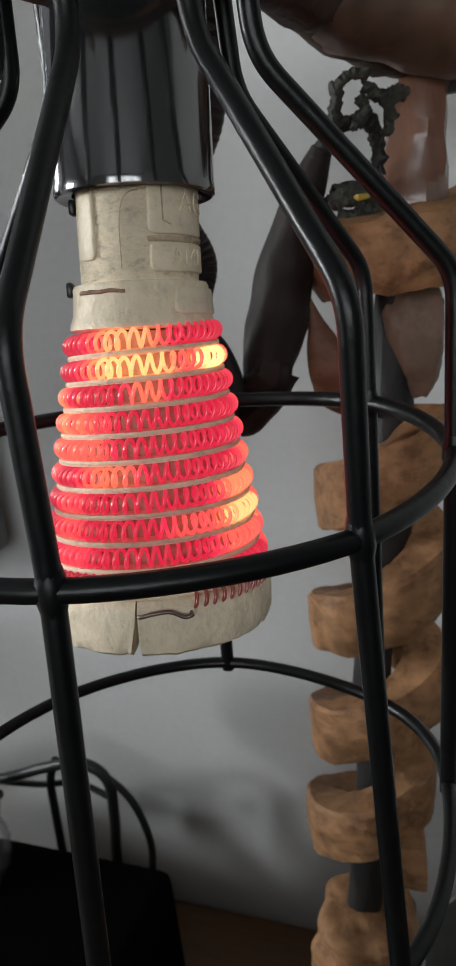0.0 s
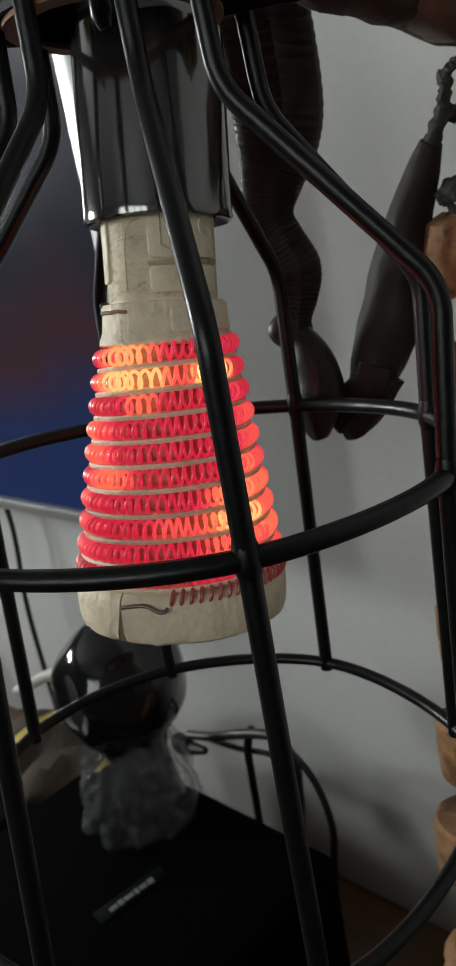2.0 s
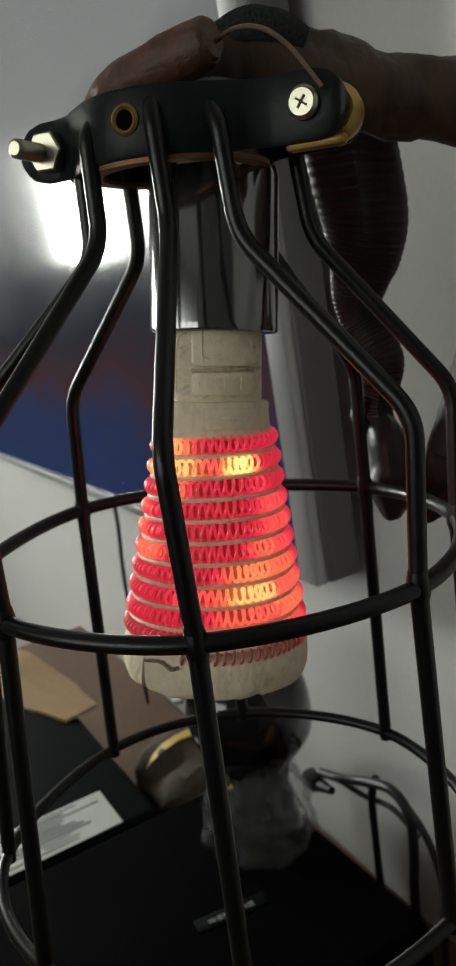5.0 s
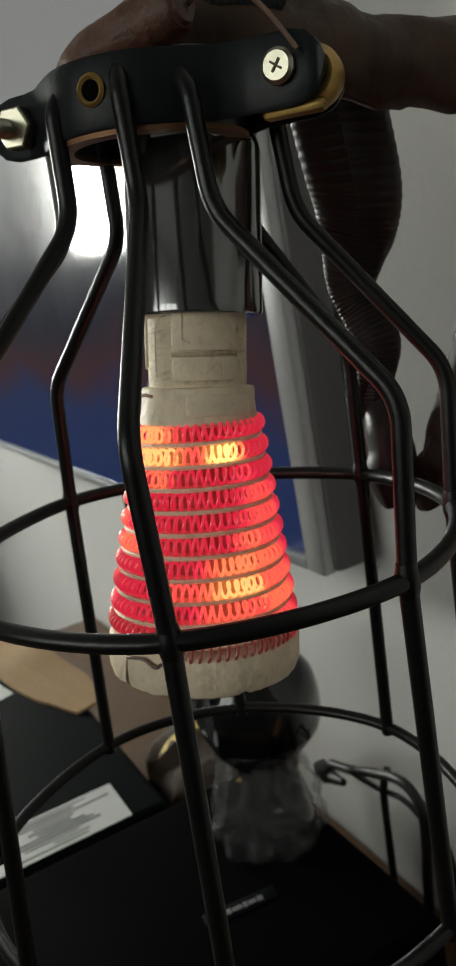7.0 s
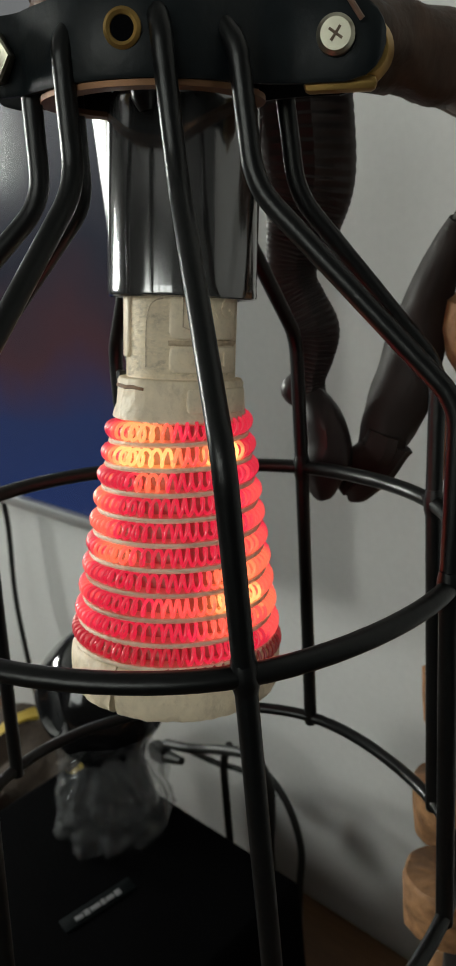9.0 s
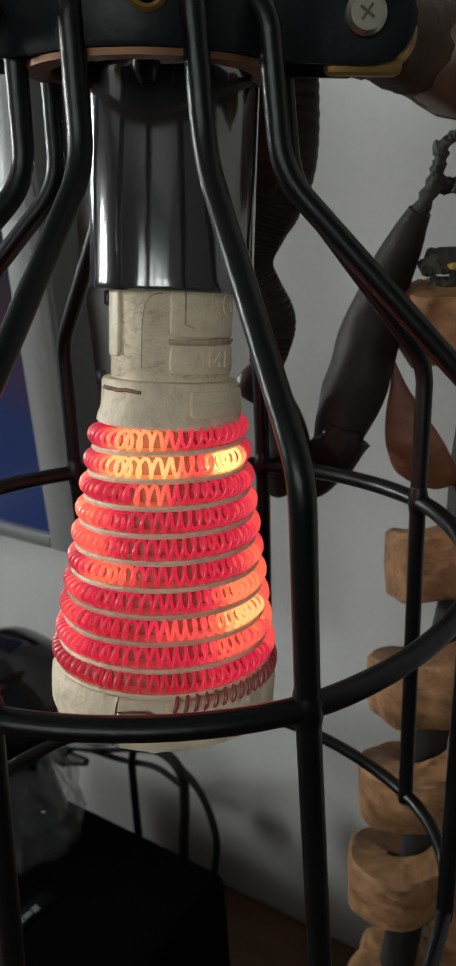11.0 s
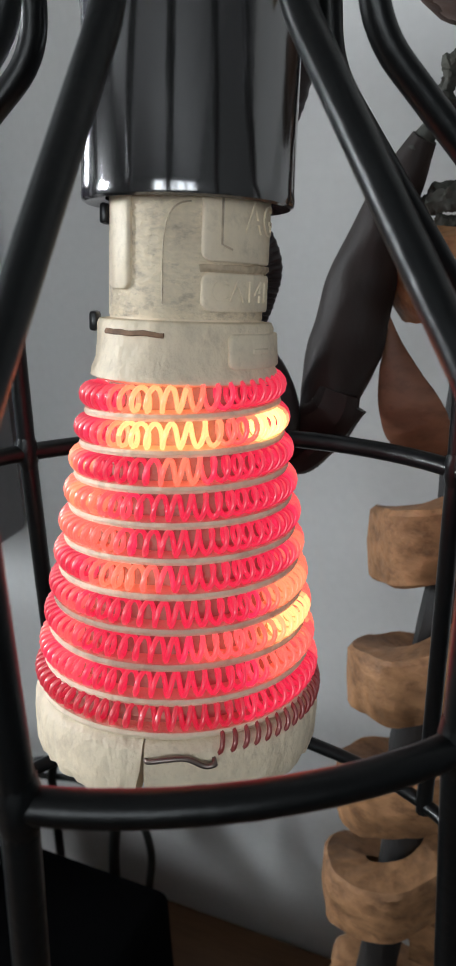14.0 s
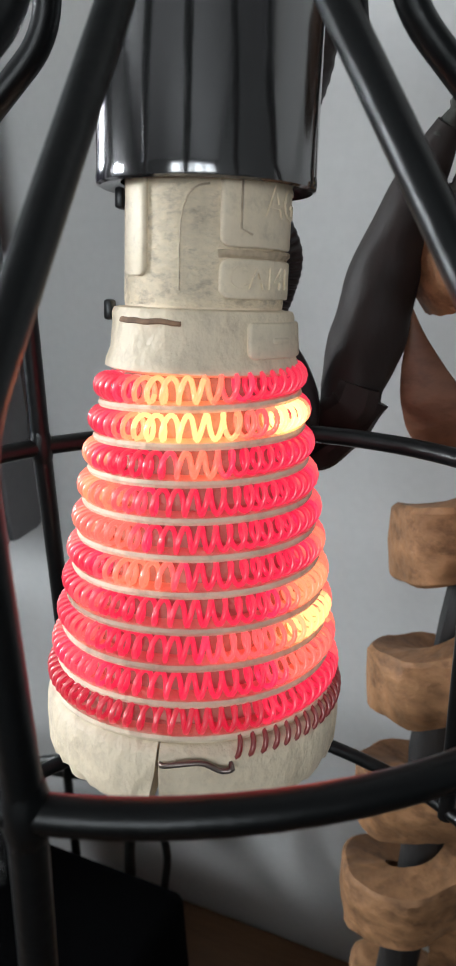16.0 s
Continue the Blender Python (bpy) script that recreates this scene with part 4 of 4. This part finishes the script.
# ---- television ----
tv = thing("television", "flat television with a silver bezel and glossy dark blue screen", "television", ROOM @ pose(0, 0, 0))
TVX, TVY, TVZ, TVW, TVH = -0.3435, 0.398, 1.06, 1.24, 0.74
part("casing", box(TVW, 0.034, TVH, (TVX - TVW / 2, TVY + 0.021, TVZ + TVH / 2), 0.006), M["casing"], tv)
B = 0.026
for nm, sx, sz, x, z in (("bezel", B, TVH, TVX - 0.004 - B / 2, TVZ + TVH / 2), ("bezel", B, TVH, TVX - TVW + B / 2, TVZ + TVH / 2), ("bezel", TVW - 2 * B - 0.004, 0.012, TVX - TVW / 2 - 0.002, TVZ + 0.006), ("bezel", TVW - 2 * B - 0.004, 0.012, TVX - TVW / 2 - 0.002, TVZ + TVH - 0.006)):
    part(nm, box(sx, 0.012, sz, (x, TVY, z), 0.003), M["silver"], tv, "silver bezel strip")
scr = part("screen", box(TVW - 2 * B - 0.006, 0.004, TVH - 0.026, (0, 0, (TVH - 0.026) / 2), 0.0), M["screen"], tv, "glossy dark blue lit screen", False)
scr.matrix_basis = pose(TVX - TVW / 2 - 0.002, TVY + 0.001, TVZ + 0.013)
part("wall_bracket", box(0.3, WALL - TVY - 0.038, 0.2, (TVX - TVW / 2, (WALL + TVY + 0.038) / 2, TVZ + TVH / 2), 0.003), M["casing"], tv)

# ---- black boxes, figure, clutter on the desk ----
UPS_TOP = 0.863


def power_unit(x0, x1, y0, y1, top, label, mat):
    t = thing("power_unit", label, "power unit", ROOM @ pose((x0 + x1) / 2, (y0 + y1) / 2, DESK))
    h = top - DESK
    part("case", box(x1 - x0, y1 - y0, h - 0.006, (0, 0, h / 2 + 0.003), 0.009, None, None, 4), mat, t)
    for sx in (-1, 1):
        for sy in (-1, 1):
            part("foot", revolve([(0.001, 0), (0.01, 0), (0.011, 0.008), (0.001, 0.008)], 20), M["cable"], t, "rubber foot").matrix_basis = pose(sx * ((x1 - x0) / 2 - 0.03), sy * ((y1 - y0) / 2 - 0.03), 0)
    return t


ups = power_unit(-0.452, -0.205, 0.06, 0.355, UPS_TOP, "black plastic power unit lying flat with a grey logo", M["plastic"])
ux, uy = (-0.452 - 0.205) / 2, (0.06 + 0.355) / 2
part("badge", box(0.013, 0.056, 0.0012, (-0.304 - ux, 0.250 - uy, UPS_TOP - DESK + 0.0004), 0.0005, pose(0, 0, 0, 0, 0, -8)), M["teal"], ups, "dark recessed badge")
for k, length in enumerate((0.006, 0.004, 0.0075, 0.003, 0.006, 0.0045)):
    off = -0.0165 + sum((0.006, 0.004, 0.0075, 0.003, 0.006, 0.0045)[:k]) + 0.0009 * k + length / 2
    part("logo_bar", box(0.0052 if k % 2 else 0.004, length, 0.0006, (-0.303 - ux + off * 0.14, 0.248 - uy + off, UPS_TOP - DESK + 0.0013), 0.0002, pose(0, 0, 0, 0, 0, -8)), M["logo"], ups, "grey printed bar")
case2 = power_unit(-0.88, -0.456, -0.05, 0.262, UPS_TOP - 0.002, "dark plastic case lying flat with a white paper label", M["teal"])
cx, cy = (-0.88 - 0.456) / 2, (-0.05 + 0.262) / 2
lab = part("paper_label", box(0.06, 0.125, 0.0006, (-0.492 - cx, 0.165 - cy, UPS_TOP - 0.002 - DESK + 0.0005), 0.0), M["label"], case2, "white printed paper label", False)
part("paper_label", box(0.045, 0.046, 0.0006, (-0.806 - cx, 0.172 - cy, UPS_TOP - 0.002 - DESK + 0.0005), 0.0, pose(0, 0, 0, 0, 0, 12)), M["label"], case2, "small white paper strip", False)
for i in range(11):
    part("print_line", box(random.choice((0.0012, 0.0018, 0.0026)), random.uniform(0.03, 0.1), 0.0003, (-0.517 + i * 0.0049 - cx, 0.165 - cy + random.uniform(-0.01, 0.01), UPS_TOP - 0.002 - DESK + 0.001), 0), M["ink"], case2, "", False)

fig_bm = bmesh.new()
bmesh.ops.create_icosphere(fig_bm, subdivisions=4, radius=1)
for v in fig_bm.verts:
    p = v.co.copy()
    dent = 0.16 * math.exp(-((p.x + 0.05) ** 2 * 9 + (p.z - 0.1) ** 2 * 3)) if p.y < -0.2 else 0
    v.co = Vector((p.x * 0.049 * (1 - dent * 0.3), p.y * 0.052 * (1 - dent), p.z * 0.053)) + Vector((0, 0, 0.112)) + p * 0.003 * noise.noise(p * 2)
line = [(0, 0, 0.05, 0.024), (0, 0, 0.065, 0.027), (0, 0, 0.08, 0.024)]
tube(line, [q[3] for q in line], 24, bm=fig_bm)
tube([(0, 0, 0.0), (0, 0, 0.004), (0, 0, 0.052)], [0.03, 0.03, 0.022], 24, bm=fig_bm)
fig = part("head_figurine", fig_bm, M["figure"])
fig.matrix_basis = pose(-0.257, 0.410, UPS_TOP, 0, 0, -20)
tagged(fig, "glossy black round-headed figurine standing on the power unit", "figurine")
wrap = bmesh.new()
rows = []
for i in range(25):
    z = 0.072 * i / 24
    rows.append([])
    for k in range(72):
        a = 2 * math.pi * k / 72
        fold = 0.0028 * math.sin(a * 11 + 1.5 * noise.noise(Vector((math.cos(a) * 2, math.sin(a) * 2, z * 40)))) + 0.006 * noise.noise(Vector((math.cos(a) * 4, math.sin(a) * 4, z * 60))) + 0.0035 * noise.noise(Vector((math.cos(a) * 9, math.sin(a) * 9, z * 150)))
        r = np.interp(z, [0, 0.01, 0.035, 0.06, 0.072], [0.043, 0.046, 0.043, 0.034, 0.029]) + fold
        rows[-1].append(wrap.verts.new((r * math.cos(a), r * math.sin(a), z)))
for r0, r1 in zip(rows, rows[1:]):
    for k in range(72):
        wrap.faces.new((r0[k], r0[(k + 1) % 72], r1[(k + 1) % 72], r1[k]))
w_ob = part("plastic_wrap", wrap, M["wrap"], None, "", False)
w_ob.matrix_basis = pose(-0.258, 0.402, UPS_TOP)
tagged(w_ob, "crumpled clear plastic wrap round the figurine's foot", "wrapping")


def cable(points, r, label="black cable looping down behind the power unit", mat="cable"):
    line = spline([tuple(ROOM @ Vector(p)) for p in points], 10)
    return tagged(part("cable", tube(line, r, 10), M[mat]), label, "cable", "cables on the desk")


cable([(-0.40, 0.40, 0.862), (-0.365, 0.40, 0.873), (-0.33, 0.40, 0.888), (-0.295, 0.40, 0.898), (-0.276, 0.4, 0.885), (-0.276, 0.4, 0.85), (-0.281, 0.4, 0.81), (-0.286, 0.4, DESK + 0.004)], 0.0042)
cable([(-0.30, 0.405, 0.893), (-0.275, 0.405, 0.88), (-0.259, 0.405, 0.86), (-0.251, 0.405, 0.825), (-0.256, 0.405, 0.785), (-0.262, 0.405, DESK + 0.003)], 0.003)
cable([(-0.40, 0.41, 0.856), (-0.35, 0.41, 0.86), (-0.31, 0.41, 0.868), (-0.28, 0.41, 0.858)], 0.0026)
cable([(-0.325, 0.408, 0.89), (-0.333, 0.408, 0.872), (-0.336, 0.408, 0.845), (-0.34, 0.408, DESK + 0.003)], 0.0034)
plug = thing("cable_plug", "black moulded plug on a cable", "plug", ROOM @ pose(-0.405, 0.395, 0.846))
part("body", box(0.02, 0.014, 0.016, (0, 0, 0.008), 0.004), M["cable"], plug)
part("strain_relief", tube([(0.012, 0, 0.008), (0.03, 0, 0.012)], [0.006, 0.0035], 12), M["cable"], plug)
for x in (-0.93, -0.69):
    cable([(x, 0.43, 1.1), (x + 0.012, 0.435, 1.02), (x + 0.004, 0.43, 0.9), (x + 0.03, 0.42, DESK + 0.003)], 0.003, "thin dark cable hanging below the television")

card = bmesh.new()
prev = None
for i in range(25):
    x = -0.16 + 0.32 * i / 24
    half = 0.036 + 0.006 * noise.noise(Vector((x * 14, 3, 0))) - (0.016 * max(0.0, x - 0.09) / 0.07)
    rise = 0.012 * math.exp(-((x + 0.03) / 0.05) ** 2)
    ring = [card.verts.new((x, y, z)) for y, z in ((-half, 0.0), (0, rise * 0.6), (half, rise), (half, rise + 0.0035), (0, rise * 0.6 + 0.0035), (-half, 0.0035))]
    if prev:
        for k in range(6):
            card.faces.new((prev[k], prev[(k + 1) % 6], ring[(k + 1) % 6], ring[k]))
    else:
        card.faces.new(ring[::-1])
    prev = ring
card.faces.new(prev)
c_ob = part("cardboard_flap", card, M["card"])
c_ob.matrix_basis = ROOM @ pose(-0.835, 0.232, UPS_TOP - 0.0015, 0, 0, 12)
tagged(c_ob, "bent tan cardboard piece lying on the dark case", "cardboard")
line = spline([(-0.60, 0.335, 0.80, 0.03), (-0.56, 0.335, 0.815, 0.052), (-0.50, 0.33, 0.815, 0.056), (-0.44, 0.335, 0.81, 0.05), (-0.41, 0.34, 0.80, 0.03)], 7)
line = [(*(ROOM @ Vector(q[:3])), q[3]) for q in line]
roll = thing("canvas_bag", "brown canvas tool roll with yellow bands on the desk", "bag")
part("roll", tube(line, [q[3] for q in line], 20, rough=0.3), M["bag"], roll)
for i in (9, 20):
    part("band", tube([line[i][:3], line[i + 1][:3], line[i + 2][:3]], line[i][3] * 1.06, 24, rough=0.1), M["yellow"], roll, "yellow band")
cable([(-0.62, 0.36, 0.865), (-0.55, 0.37, 0.9), (-0.47, 0.36, 0.915), (-0.42, 0.36, 0.89), (-0.40, 0.37, 0.84)], 0.006, "thick white cable over the canvas roll", "white")

bowl = thing("metal_bowl", "dull tin bowl on the desk beside the carving", "bowl", pose(0.125, 0.33, DESK))
part("bowl", revolve([(0.002, 0.0), (0.03, 0.0), (0.05, 0.03), (0.062, 0.075), (0.066, 0.12), (0.064, 0.121), (0.059, 0.077), (0.047, 0.034), (0.028, 0.007), (0.002, 0.007)], 48), M["tin"], bowl)
part("rim", tube([(0.0655 * math.cos(a), 0.0655 * math.sin(a), 0.121) for a in np.linspace(0, 2 * math.pi, 60, endpoint=False)], 0.0018, 8, True), M["tin"], bowl)
